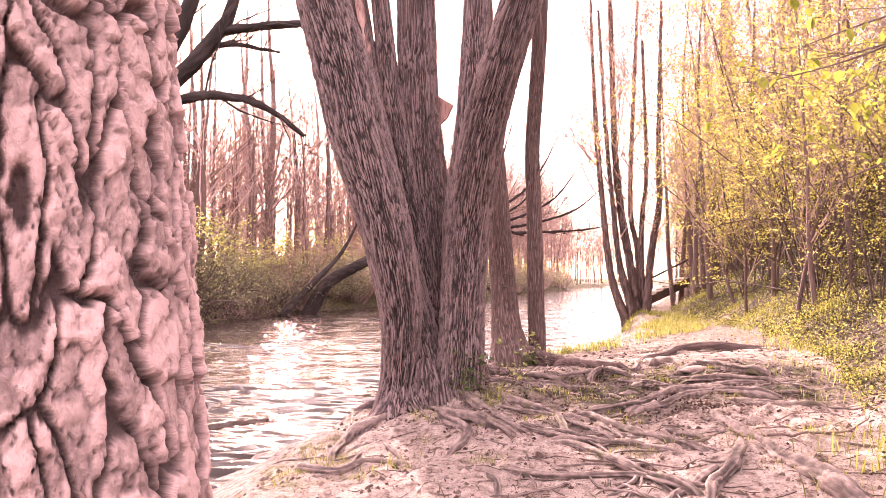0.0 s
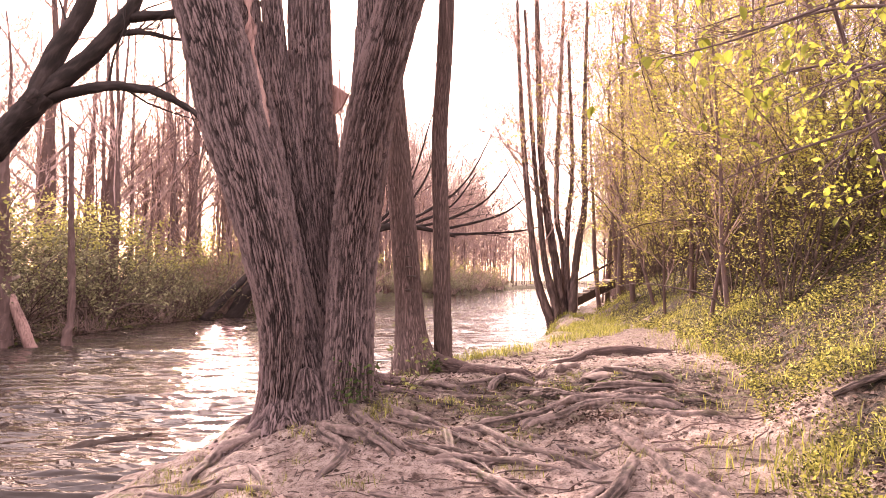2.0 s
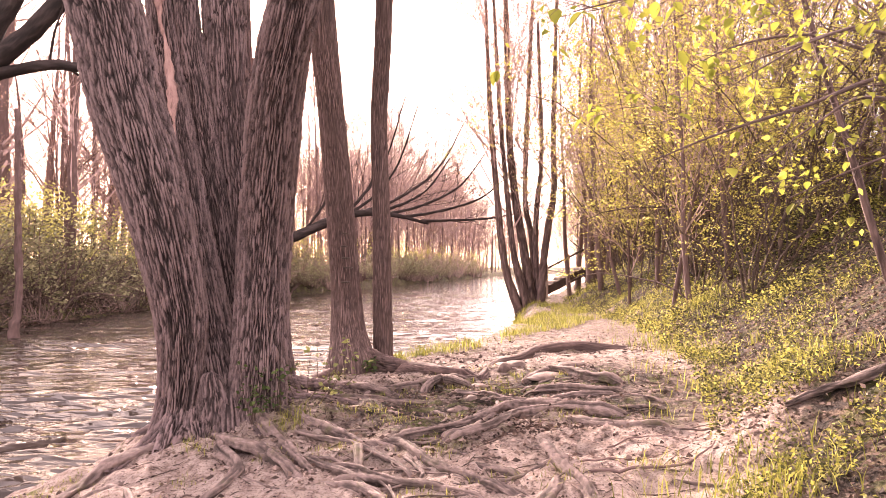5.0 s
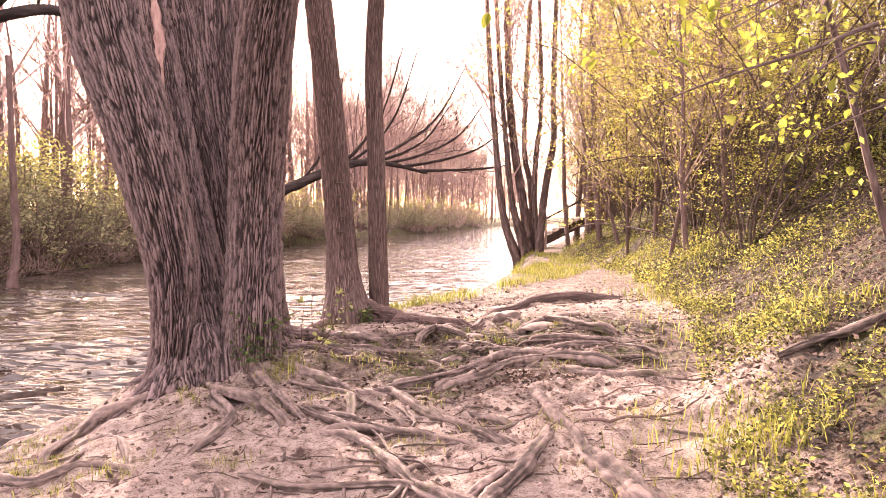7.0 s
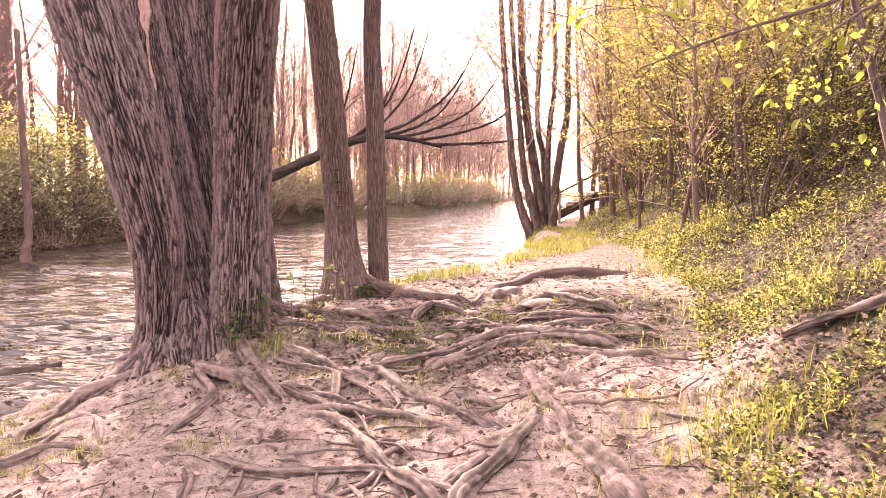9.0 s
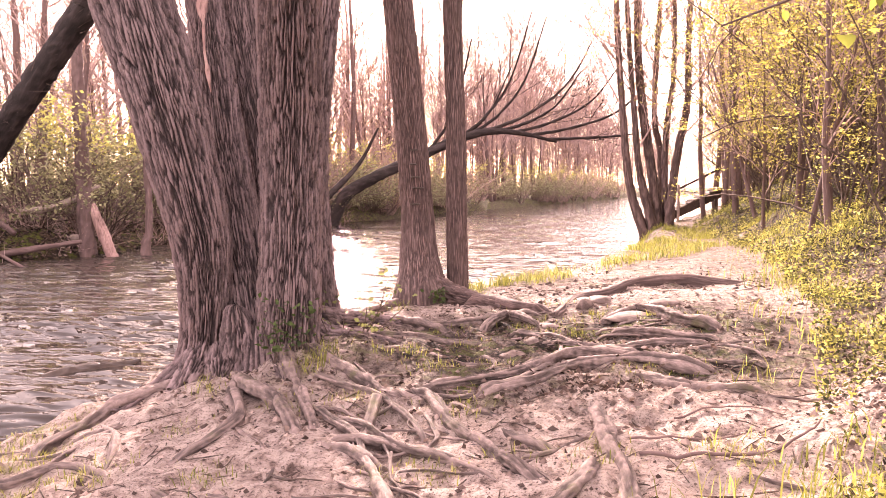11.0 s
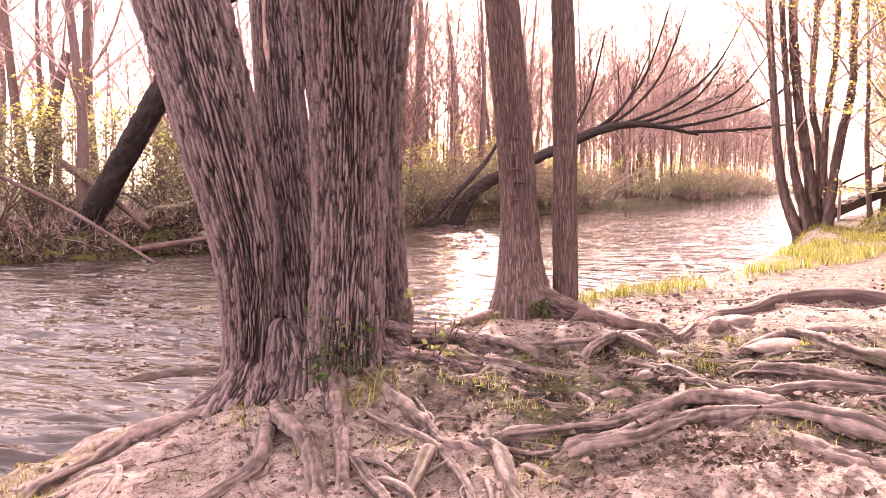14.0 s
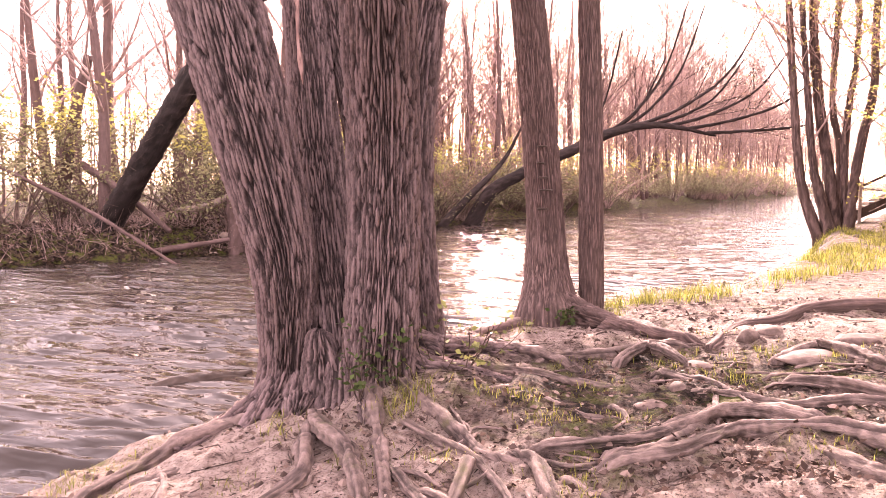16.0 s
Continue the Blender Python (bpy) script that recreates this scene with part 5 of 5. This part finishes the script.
for k in range(38):
    y = 10.5 + 20 * rng.rand() ** 1.2
    x = lerp_curve(y, HILL_FOOT) + 0.9 + 6.5 * rng.rand()
    places.append((x, y, rng.rand() * 360, 0.75 + 0.5 * rng.rand(), rng.choice([0, 1, 1, 0, 2])))
for k in range(16):
    y = 6.5 + 5 * rng.rand()
    x = lerp_curve(y, HILL_FOOT) + 3.2 + 3.5 * rng.rand()
    places.append((x, y, rng.rand() * 360, 0.7 + 0.5 * rng.rand(), rng.choice([1, 2, 2])))
for k in range(20):
    y = 30 + 50 * rng.rand()
    x = lerp_curve(y, HILL_FOOT) - 0.5 + 6 * rng.rand()
    places.append((x, y, rng.rand() * 360, 1.0 + 0.6 * rng.rand(), rng.choice([0, 1, 2])))
for k in range(16):
    y = 28 + 18 * rng.rand()
    lo, hi = lerp_curve(y, NEAR_BANK) + 3.2, lerp_curve(y, HILL_FOOT) + 3
    places.append((lo + (hi - lo) * rng.rand(), y, rng.rand() * 360, 0.7 + 0.5 * rng.rand(), rng.choice([0, 1])))
scatter(near_shrubs, near_first + places)
for ob, m in later:
    ob.matrix_basis = m

# ---- slender tree whose boughs hang over the path ----
overhang = thing("overhanging_sapling", "slender sapling with arching boughs of fresh drooping leaves", "tree", at=(5.3, 6.6, 1.4))
simple_stem("trunk", overhang, ((5.75, 7.4, 0.7, 0.045), (5.5, 7.48, 1.6, 0.038), (5.25, 7.5, 2.5, 0.034), (5.0, 7.5, 3.3, 0.028), (4.4, 7.2, 4.6, 0.015)), BARK_SLIM, 10, 0.1, 0.006)
near_leaf_places = []


def bough(knots, r0, seed, leaves):
    rng = np.random.RandomState(seed)
    line = spline(knots, 0.12)
    s, tips = Shape(), []
    tube(s, line, np.linspace(r0 * 1.3, 0.003, len(line)), 6, cap=False)
    ramify(s, rng, line, r0 * 0.7, (11, 5), tips, 0.1, 0.7, 0.32, 0.0, 4, 0.0025, 4)
    part("bough", s, BARK_SLIM, overhang)
    q = np.vstack([t[2:] for t in tips])
    q = q[(q[:, 0] > 1.97 + 0.33 * (q[:, 1] - 3.3)) | (q[:, 2] - 1.58 > 0.36 * np.hypot(q[:, 0] - 1.9, q[:, 1] - 3.4) + 0.1)]
    for i in rng.randint(0, len(q), int(leaves * 0.75)):
        near_leaf_places.append((q[i], rng.rand() * 360, 25 + 45 * rng.rand(), 0.65 + 0.55 * rng.rand()))
    far = q[rng.randint(0, len(q), 70)] + rng.normal(size=(70, 3)) * 0.05
    part("foliage", leaf_cloud(Shape(), rng, far, 0.055, 0.8, 0.35), LEAF_NEAR, overhang, kind="stuff")


bough(((5.0, 6.0, 2.75), (4.2, 5.6, 2.75), (3.5, 5.3, 2.5), (2.9, 5.1, 2.3), (2.45, 4.95, 2.12)), 0.016, 1, 42)
bough(((4.6, 5.0, 3.2), (3.8, 4.8, 3.15), (3.1, 4.7, 3.1), (2.6, 4.6, 2.95), (2.3, 4.55, 2.85)), 0.016, 2, 46)
bough(((5.2, 6.6, 3.3), (4.4, 6.2, 3.25), (3.7, 5.9, 3.0), (3.1, 5.7, 2.75)), 0.015, 3, 46)
bough(((4.9, 5.6, 3.1), (4.2, 5.3, 3.05), (3.5, 5.2, 2.85), (3.0, 5.2, 2.58)), 0.014, 4, 42)
bough(((5.4, 7.2, 3.0), (4.8, 6.8, 2.9), (4.2, 6.4, 2.6), (3.7, 6.2, 2.3)), 0.014, 5, 40)
bough(((4.4, 4.6, 3.5), (3.6, 4.5, 3.3), (2.8, 4.45, 3.0), (2.3, 4.4, 2.8), (1.9, 4.45, 2.7)), 0.014, 7, 34)
bough(((5.0, 6.6, 3.9), (4.0, 6.1, 3.8), (3.2, 5.7, 3.5), (2.5, 5.4, 3.2)), 0.015, 8, 34)
bough(((5.4, 6.4, 2.6), (4.7, 6.0, 2.4), (4.1, 5.8, 2.2), (3.6, 5.7, 2.0)), 0.012, 9, 26)
bough(((5.6, 7.8, 3.6), (4.8, 7.4, 3.6), (4.0, 7.1, 3.4), (3.4, 6.9, 3.1)), 0.015, 6, 44)


def leaf_mesh():
    """One broad leaf with a folded midrib and a notched outline, 8 cm long."""
    out = [(0, 0), (0.018, 0.012), (0.027, 0.03), (0.024, 0.05), (0.012, 0.068), (0, 0.082)]
    v = [(0, y, 0.0) for _, y in out]
    r = [(x, y, 0.35 * x - 2.2 * (y - 0.03) ** 2) for x, y in out[1:-1]]
    v = [(0, y, -2.2 * (y - 0.03) ** 2) for _, y in out] + r + [(-x, y, z) for x, y, z in r]
    tris, quads = [], []
    for side, o in ((1, 6), (-1, 10)):
        f = (lambda *q: q) if side == 1 else (lambda *q: q[::-1])
        tris += [f(0, o, 1), f(4, o + 3, 5)]
        quads += [f(1, o, o + 1, 2), f(2, o + 1, o + 2, 3), f(3, o + 2, o + 3, 4)]
    return Shape().add(v, quads, tris).mesh("leaf", LEAF_NEAR)


def hang_leaves():
    me = leaf_mesh()
    for q, turn, tilt, size in near_leaf_places:
        ob = new("leaf", me)
        ob.parent = overhang
        ob.matrix_parent_inverse = Matrix.Translation(-overhang.location)
        ob.matrix_basis = Matrix.Translation(q) @ pose(0, 0, 0, -tilt, 0, turn) @ Matrix.Diagonal((size, size, size, 1))


hang_leaves()

# ---- low plants, grass and litter ----
def on_land(x, y, lift=0.0):
    return np.stack([x, y, ground_height(x, y) + lift], 1)


def low_plants():
    rng = np.random.RandomState(61)
    s = Shape()
    # small leafy plants in patches, broader ones by the path
    for n, y0, y1, wide, size, per, tall, bar in ((4200, 2.4, 8.5, 2.0, 0.03, 10, 0.15, 0.95), (12000, 3.0, 13, 4.5, 0.025, 9, 0.08, 0.97), (6500, 9, 26, 5.5, 0.04, 9, 0.18, 0.74)):
        y = y0 + (y1 - y0) * rng.rand(n) ** 1.2
        x = lerp_curve(y, HILL_FOOT) - 0.05 + wide * rng.rand(n) ** 1.3
        keep = 0.75 * vnoise(x * 1.8, y * 1.8, 12.0 + size * 50) + 0.4 * vnoise(x * 6, y * 6, 2.0) + 0.4 * rng.rand(n) > bar
        x, y = x[keep], y[keep]
        c = np.repeat(on_land(x, y), per, 0)
        c[:, :2] += rng.normal(size=(len(c), 2)) * size * 0.8
        c[:, 2] += 0.015 + tall * rng.rand(len(c)) * np.repeat(0.4 + 1.2 * vnoise(x * 0.9, y * 0.9, 3.0), per)
        leaf_cloud(s, rng, c, size, 0.9, -0.15, 0.5, 0.45)
    tagged(new("undergrowth", s.mesh("undergrowth", LEAF_LOW)), "low yellow-green leafy plants carpeting the slope", "plants", kind="stuff")

    s = Shape()
    n = 26000
    y = 2.2 + 24 * rng.rand(n) ** 1.5
    x = lerp_curve(y, HILL_FOOT) + rng.normal(size=n) * 0.4 + 0.5
    keep = 0.6 * vnoise(x * 1.6, y * 1.6, 15.0) + 0.4 * vnoise(x * 7, y * 7, 25.0) + 0.3 * rng.rand(n) > 0.74
    blades(s, rng, on_land(x[keep], y[keep]), 0.14, 0.0035, 0.9)
    # along the water past the slender pair, and tufts at the trees
    n = 22000
    y = 10.8 + 15 * rng.rand(n)
    x = lerp_curve(y, NEAR_BANK) + 0.45 + 1.7 * rng.rand(n) ** 1.6
    keep = vnoise(x * 1.5, y * 1.5, 17.0) + 0.25 * rng.rand(n) > 0.6
    blades(s, rng, on_land(x[keep], y[keep]), 0.15, 0.004, 1.2)
    for cx, cy, k, h in ((0.35, 7.45, 90, 0.22), (0.25, 7.3, 60, 0.16), (-0.35, 7.12, 50, 0.13), (1.45, 6.85, 40, 0.08), (1.43, 6.5, 60, 0.08), (0.3, 6.75, 60, 0.09), (-0.5, 5.9, 90, 0.1), (0.2, 5.75, 70, 0.1), (-1.1, 6.1, 120, 0.08), (-0.75, 5.75, 90, 0.08), (-1.35, 5.9, 140, 0.07), (-1.3, 6.5, 120, 0.07), (-1.15, 6.8, 90, 0.06), (-0.95, 6.25, 90, 0.06), (-0.3, 6.5, 50, 0.06), (0.75, 6.75, 50, 0.06), (1.6, 7.5, 60, 0.06),
                        (2.25, 8.25, 60, 0.1), (2.5, 7.0, 40, 0.09), (2.18, 5.75, 70, 0.09), (2.25, 5.15, 50, 0.09), (1.15, 5.75, 30, 0.08), (1.0, 7.6, 70, 0.07), (1.4, 8.0, 60, 0.07), (0.55, 10.0, 70, 0.12), (1.3, 10.4, 80, 0.25), (1.6, 11.4, 120, 0.3)):
        p = np.stack([cx + rng.normal(size=k) * 0.09, cy + rng.normal(size=k) * 0.09], 1)
        blades(s, rng, on_land(p[:, 0], p[:, 1]), h * 0.6, 0.0022, 1.1)
    for k in range(70):
        cx, cy = 0.2 + 3.2 * rng.rand(), 5.6 + 4.2 * rng.rand()
        if vnoise(np.array([cx * 1.4]), np.array([cy * 1.4]), 51.0)[0] < 0.45:
            continue
        p = np.stack([cx + rng.normal(size=34) * 0.1, cy + rng.normal(size=34) * 0.06], 1)
        blades(s, rng, on_land(p[:, 0], p[:, 1]), 0.03 + 0.03 * rng.rand(), 0.0022, 1.1)
    tagged(new("grass", s.mesh("grass", GRASS)), "fresh yellow-green grass along the path and the water", "grass", kind="stuff")

    s = Shape()
    n = 60000
    y = 3.0 + 10 * rng.rand(n)
    lo, hi = lerp_curve(y, NEAR_BANK) + 1.0, lerp_curve(y, HILL_FOOT) + 4.0
    x = lo + (hi - lo) * rng.rand(n)
    hill = x - lerp_curve(y, HILL_FOOT)
    dens = np.where(hill > 0, 0.95, 0.035 + 0.45 * smooth(1.7 - np.hypot((x - 1.4) / 1.7, (y - 7.7) / 1.3)))
    keep = rng.rand(n) < dens
    leaf_cloud(s, rng, on_land(x[keep], y[keep], 0.01), 0.032, 1.1, 0.0, 0.6, 0.6)
    p = np.stack([2.28 + rng.normal(size=260) * 0.2, 6.78 + rng.normal(size=260) * 0.1], 1)
    leaf_cloud(s, rng, on_land(p[:, 0], p[:, 1], 0.012), 0.04, 0.9, 0.0, 0.55, 0.6)
    n = 16000
    y = 13 + 32 * rng.rand(n)
    x = lerp_curve(y, FAR_BANK) - 0.3 - 6 * rng.rand(n) ** 1.5
    leaf_cloud(s, rng, on_land(x, y, 0.02), 0.13, 0.8, 0.0, 0.6, 0.8)
    tagged(new("leaf_litter", s.mesh("leaf_litter", LITTER)), "scattered dry brown leaves on the ground", "leaf litter", kind="stuff")

    s = Shape()
    for k in range(700):
        y0 = 4.2 + 6.5 * rng.rand()
        x0 = -0.9 + (lerp_curve(y0, HILL_FOOT) + 1.0) * rng.rand()
        a, L = rng.rand() * 6.283, 0.025 + 0.13 * rng.rand() ** 2.5
        q = np.stack([x0 + math.cos(a) * L * np.array([-1, 0.1, 1]), y0 + math.sin(a) * L * np.array([-1, -0.08, 1])], 1)
        tube(s, on_land(q[:, 0], q[:, 1], 0.008), [0.003, 0.004, 0.002], 4)
    tagged(new("twig_litter", s.mesh("twig_litter", TWIG)), "small broken twigs scattered over the earth", "twigs", kind="stuff")


low_plants()


def far_brush():
    """Dead stalks and fine brush along the foot of the far bank."""
    rng, s = np.random.RandomState(91), Shape()
    n = 11000
    y = 15 + 34 * rng.rand(n) ** 1.3
    back = 0.3 + 7 * rng.rand(n) ** 1.2
    x = lerp_curve(y, FAR_BANK) - back
    keep = vnoise(x * 0.7, y * 0.7, 44.0) + 0.4 * rng.rand(n) > 0.55
    hair(s, rng, on_land(x[keep], y[keep]), 0.95, 0.007, 0.45)
    tagged(new("far_brush", s.mesh("far_brush", TWIG_FAR)), "dead stalks and fine brown brush on the far bank", "brush", kind="stuff")


far_brush()


def soil_crumbs():
    """Clods, chips and pebbles strewn over the bare earth."""
    rng, s = np.random.RandomState(83), Shape()
    n = 9000
    y = 3.6 + 7.4 * rng.rand(n)
    lo, hi = lerp_curve(y, NEAR_BANK) + 0.7, lerp_curve(y, HILL_FOOT) + 0.3
    x = lo + (hi - lo) * rng.rand(n)
    keep = vnoise(x * 2.2, y * 2.2, 31.0) + 0.5 * rng.rand(n) > 0.62
    c = on_land(x[keep], y[keep])
    size = (0.006 + 0.026 * rng.rand(len(c)) ** 3)[:, None, None]
    corner = np.array([(1, 0, 0), (0, 1, 0), (-1, 0, 0), (0, -1, 0), (0.2, 0.1, 0.7), (0, 0, -0.6)])
    turn = rng.rand(len(c)) * 6.283
    flat = np.stack([corner[None, :, 0] * np.cos(turn)[:, None] - corner[None, :, 1] * np.sin(turn)[:, None], corner[None, :, 0] * np.sin(turn)[:, None] + corner[None, :, 1] * np.cos(turn)[:, None], np.repeat(corner[None, :, 2], len(c), 0)], -1)
    v = c[:, None, :] + flat * size * (0.55 + 0.9 * rng.rand(len(c), 6, 1))
    f = np.array([(0, 1, 4), (1, 2, 4), (2, 3, 4), (3, 0, 4), (1, 0, 5), (2, 1, 5), (3, 2, 5), (0, 3, 5)])
    s.add(v.reshape(-1, 3), tris=(np.arange(len(c))[:, None, None] * 6 + f[None]).reshape(-1, 3))
    tagged(new("soil_crumbs", s.mesh("soil_crumbs", CRUMB, flat=True)), "crumbs of dry earth and bark strewn over the bank", "soil", kind="stuff")


soil_crumbs()


def sprig(at, height, seed, count, size=0.05, material=LEAF_DARK):
    rng = np.random.RandomState(seed)
    ob = thing("sprig", "small leafy sprig growing at the foot of a trunk", "plant", "sprigs at the tree", at=at)
    s, tips = Shape(), []
    for k in range(4):
        line = branch_line(rng, at, (rng.normal() * 0.35, -0.2 + rng.normal() * 0.3, 1), height * (0.6 + 0.5 * rng.rand()), 0.15, 0, 6)
        tube(s, line, np.linspace(0.005, 0.002, 6), 4, cap=False)
        tips.append(line[2:])
    part("stem", s, TWIG, ob)
    q = np.vstack(tips)
    q = q[rng.randint(0, len(q), count)] + rng.normal(size=(count, 3)) * 0.03
    part("foliage", leaf_cloud(Shape(), rng, q, size, 0.6, 0.1, 0.6), material, ob)


sprig((0.02, 7.42, 0.3), 0.55, 1, 60, 0.05)
sprig((0.2, 7.62, 0.3), 0.6, 2, 50, 0.05)
sprig((0.52, 8.0, 0.3), 0.75, 3, 60, 0.05, LEAF_SIDE)
sprig((0.4, 7.85, 0.3), 0.5, 4, 40, 0.045, LEAF_SIDE)
sprig((0.95, 9.98, 0.35), 0.25, 5, 60, 0.06)
sprig((0.45, 8.7, 0.2), 0.9, 6, 24, 0.045, LEAF_SIDE)
sprig((0.62, 7.42, 0.2), 0.12, 7, 12, 0.04, LEAF_SIDE)


# ---- stones, sticks, logs ----
def stone(x, y, w, h, seed, turn=0):
    s = Shape()
    n, m = 14, 9
    a = np.linspace(0, 2 * math.pi, n, endpoint=False)
    b = np.linspace(-0.5, 1, m) * math.pi / 2
    A, B = np.meshgrid(a, b)
    d = np.stack([np.cos(A) * np.cos(B), np.sin(A) * np.cos(B) * 0.75, np.sin(B)], -1)
    k = 0.8 + 0.5 * vnoise(d[..., 0] * 1.4 + seed, d[..., 1] * 1.4, d[..., 2] * 1.4) + 0.15 * vnoise(d[..., 0] * 4 + seed, d[..., 1] * 4, d[..., 2] * 4)
    z0 = float(ground_height(x, y, False))
    v = d * k[..., None] * np.array([w, w, h])
    v = v @ np.array(pose(0, 0, 0, 0, 0, turn).to_3x3()).T + np.array([x, y, z0])
    i, j = np.meshgrid(np.arange(m - 1), np.arange(n), indexing="ij")
    jj = (j + 1) % n
    s.add(v.reshape(-1, 3), np.stack([i * n + j, i * n + jj, (i + 1) * n + jj, (i + 1) * n + j], -1).reshape(-1, 4))
    tagged(new("stone", s.mesh("stone", STONE)), "pale rounded stone half sunk in the earth", "stone", "stones among the roots")


for k, (x, y, w, h) in enumerate(((3.13, 9.05, 0.21, 0.07), (2.72, 8.7, 0.24, 0.05), (2.56, 9.4, 0.17, 0.07), (2.04, 8.5, 0.12, 0.045), (1.75, 7.72, 0.11, 0.04), (2.4, 9.2, 0.12, 0.09), (1.9, 8.0, 0.09, 0.07), (5.9, 22.2, 0.14, 0.07))):
    stone(x, y, w * 0.85, h * 0.8, k * 3.7, k * 47)

half_log = thing("half_buried_log", "long weathered log half buried across the path's edge", "log", at=(3.0, 10.1, 0.5))
lg = spline([(2.12, 9.05, 0.38, 0.06), (2.34, 9.6, 0.45, 0.06), (2.65, 9.75, 0.5, 0.07), (2.97, 10.15, 0.55, 0.075), (3.5, 10.35, 0.57, 0.085), (3.9, 10.2, 0.55, 0.075), (4.3, 10.1, 0.53, 0.055)], 0.05)
part("log", tube(Shape(), lg[:, :3], lg[:, 3], 40, bark_bump(0.008, 6, 0.8, 7.0)), BARK_SLIM, half_log)
hill_log = thing("fallen_log", "weathered log lying in the plants on the slope", "log", "", at=(4.1, 5.9, 0.9))
lg = spline([(3.68, 5.9, floor_z(3.68, 5.9) + 0.02, 0.016), (3.85, 5.75, floor_z(3.85, 5.75) + 0.035, 0.026), (4.1, 5.5, floor_z(4.1, 5.5) + 0.04, 0.032), (4.6, 5.1, floor_z(4.6, 5.1) + 0.04, 0.036)], 0.05)
part("log", tube(Shape(), lg[:, :3], lg[:, 3], 18, bark_bump(0.012, 8, 3, 9.0)), ROOT, hill_log)
drift = thing("driftwood", "dark wet log lying in the shallow water", "log", at=(-3.0, 10.0, -0.5))
lg = spline([(-3.5, 9.95, -0.57, 0.07), (-3.3, 10.16, -0.54, 0.095), (-3.05, 10.4, -0.53, 0.09), (-2.85, 10.58, -0.52, 0.06), (-2.74, 10.7, -0.5, 0.03)], 0.04)
part("log", tube(Shape(), lg[:, :3], lg[:, 3], 24, bark_bump(0.025, 8, 4, 3.0)), WOOD_WET, drift)
stub = thing("dark_stub", "small dark broken stub standing in the bank grass", "stump", at=(2.45, 13.3, 0.2))
z0 = floor_z(2.45, 13.3)
lg = spline([(2.44, 13.3, z0 - 0.1, 0.06), (2.45, 13.3, z0 + 0.08, 0.05), (2.48, 13.3, z0 + 0.17, 0.022), (2.5, 13.3, z0 + 0.22, 0.006)], 0.03)
part("wood", tube(Shape(), lg[:, :3], lg[:, 3], 10, bark_bump(0.02, 5, 3, 4.0)), WOOD_WET, stub)


def stick(track, r, label):
    p = spline([(x, y, 0) for x, y in track], 0.06)
    p[:, 2] = ground_height(p[:, 0], p[:, 1]) + r + 0.006
    ob = thing("stick", label, "stick", "sticks on the path", at=tuple(p[0]))
    part("wood", tube(Shape(), p, np.linspace(r, r * 0.4, len(p)), 7), BARK_FAR, ob)


stick(((2.34, 5.75), (2.56, 5.66), (2.94, 5.72), (3.2, 5.95), (3.27, 6.05)), 0.011, "long thin curved stick lying across the path")
stick(((2.31, 5.89), (2.56, 5.88), (2.94, 6.01)), 0.007, "thin dry stick on the path")
stick(((2.6, 6.25), (2.9, 6.3), (3.15, 6.22)), 0.006, "thin dry twig on the path")
stick(((1.4, 5.5), (1.6, 5.42), (1.75, 5.45)), 0.006, "short dry twig between the roots")


# ---- wooden steps down the path
def steps():
    ob = thing("wooden_steps", "dark wooden steps with pale treads and a handrail climbing the slope", "steps", at=(7.6, 30, 0.3))

    def beam(name, a, b, wide, deep, material, label=""):
        """A squared timber from a to b."""
        a, b = Vector(a), Vector(b)
        bm = bmesh.new()
        m = Matrix.Translation((a + b) / 2) @ (b - a).to_track_quat("X", "Z").to_matrix().to_4x4() @ Matrix.Diagonal(((b - a).length, wide, deep, 1))
        bmesh.ops.create_cube(bm, size=1, matrix=m)
        bmesh.ops.bevel(bm, geom=bm.edges[:], offset=0.01, segments=1, affect="EDGES")
        me = bpy.data.meshes.new(name)
        bm.to_mesh(me)
        bm.free()
        me.materials.append(material)
        o = new(name, me)
        o.parent = ob
        o.matrix_parent_inverse = Matrix.Translation(-ob.location)
        tagged(o, label)

    for k in range(8):
        x, z = 7.1 + 0.27 * k, 0.66 + 0.132 * k
        beam("tread", (x, 29.5, z), (x, 30.6, z), 0.29, 0.045, WOOD_GREY, "pale weathered tread")
        beam("riser", (x - 0.12, 29.52, z - 0.09), (x - 0.12, 30.58, z - 0.09), 0.03, 0.13, WOOD_WET)
    for y in (29.47, 30.63):
        beam("stringer", (6.9, y, 0.4), (9.2, y, 1.52), 0.05, 0.3, WOOD_WET)
    for k in range(3):
        x = 7.5 + 0.85 * k
        beam("post", (x, 29.42, 0.1 + 0.4 * k), (x, 29.42, 1.72 + 0.4 * k), 0.09, 0.09, WOOD_GREY)
    beam("handrail", (7.4, 29.42, 1.5), (9.5, 29.42, 2.56), 0.05, 0.08, WOOD_WET, "dark sloping handrail")


steps()
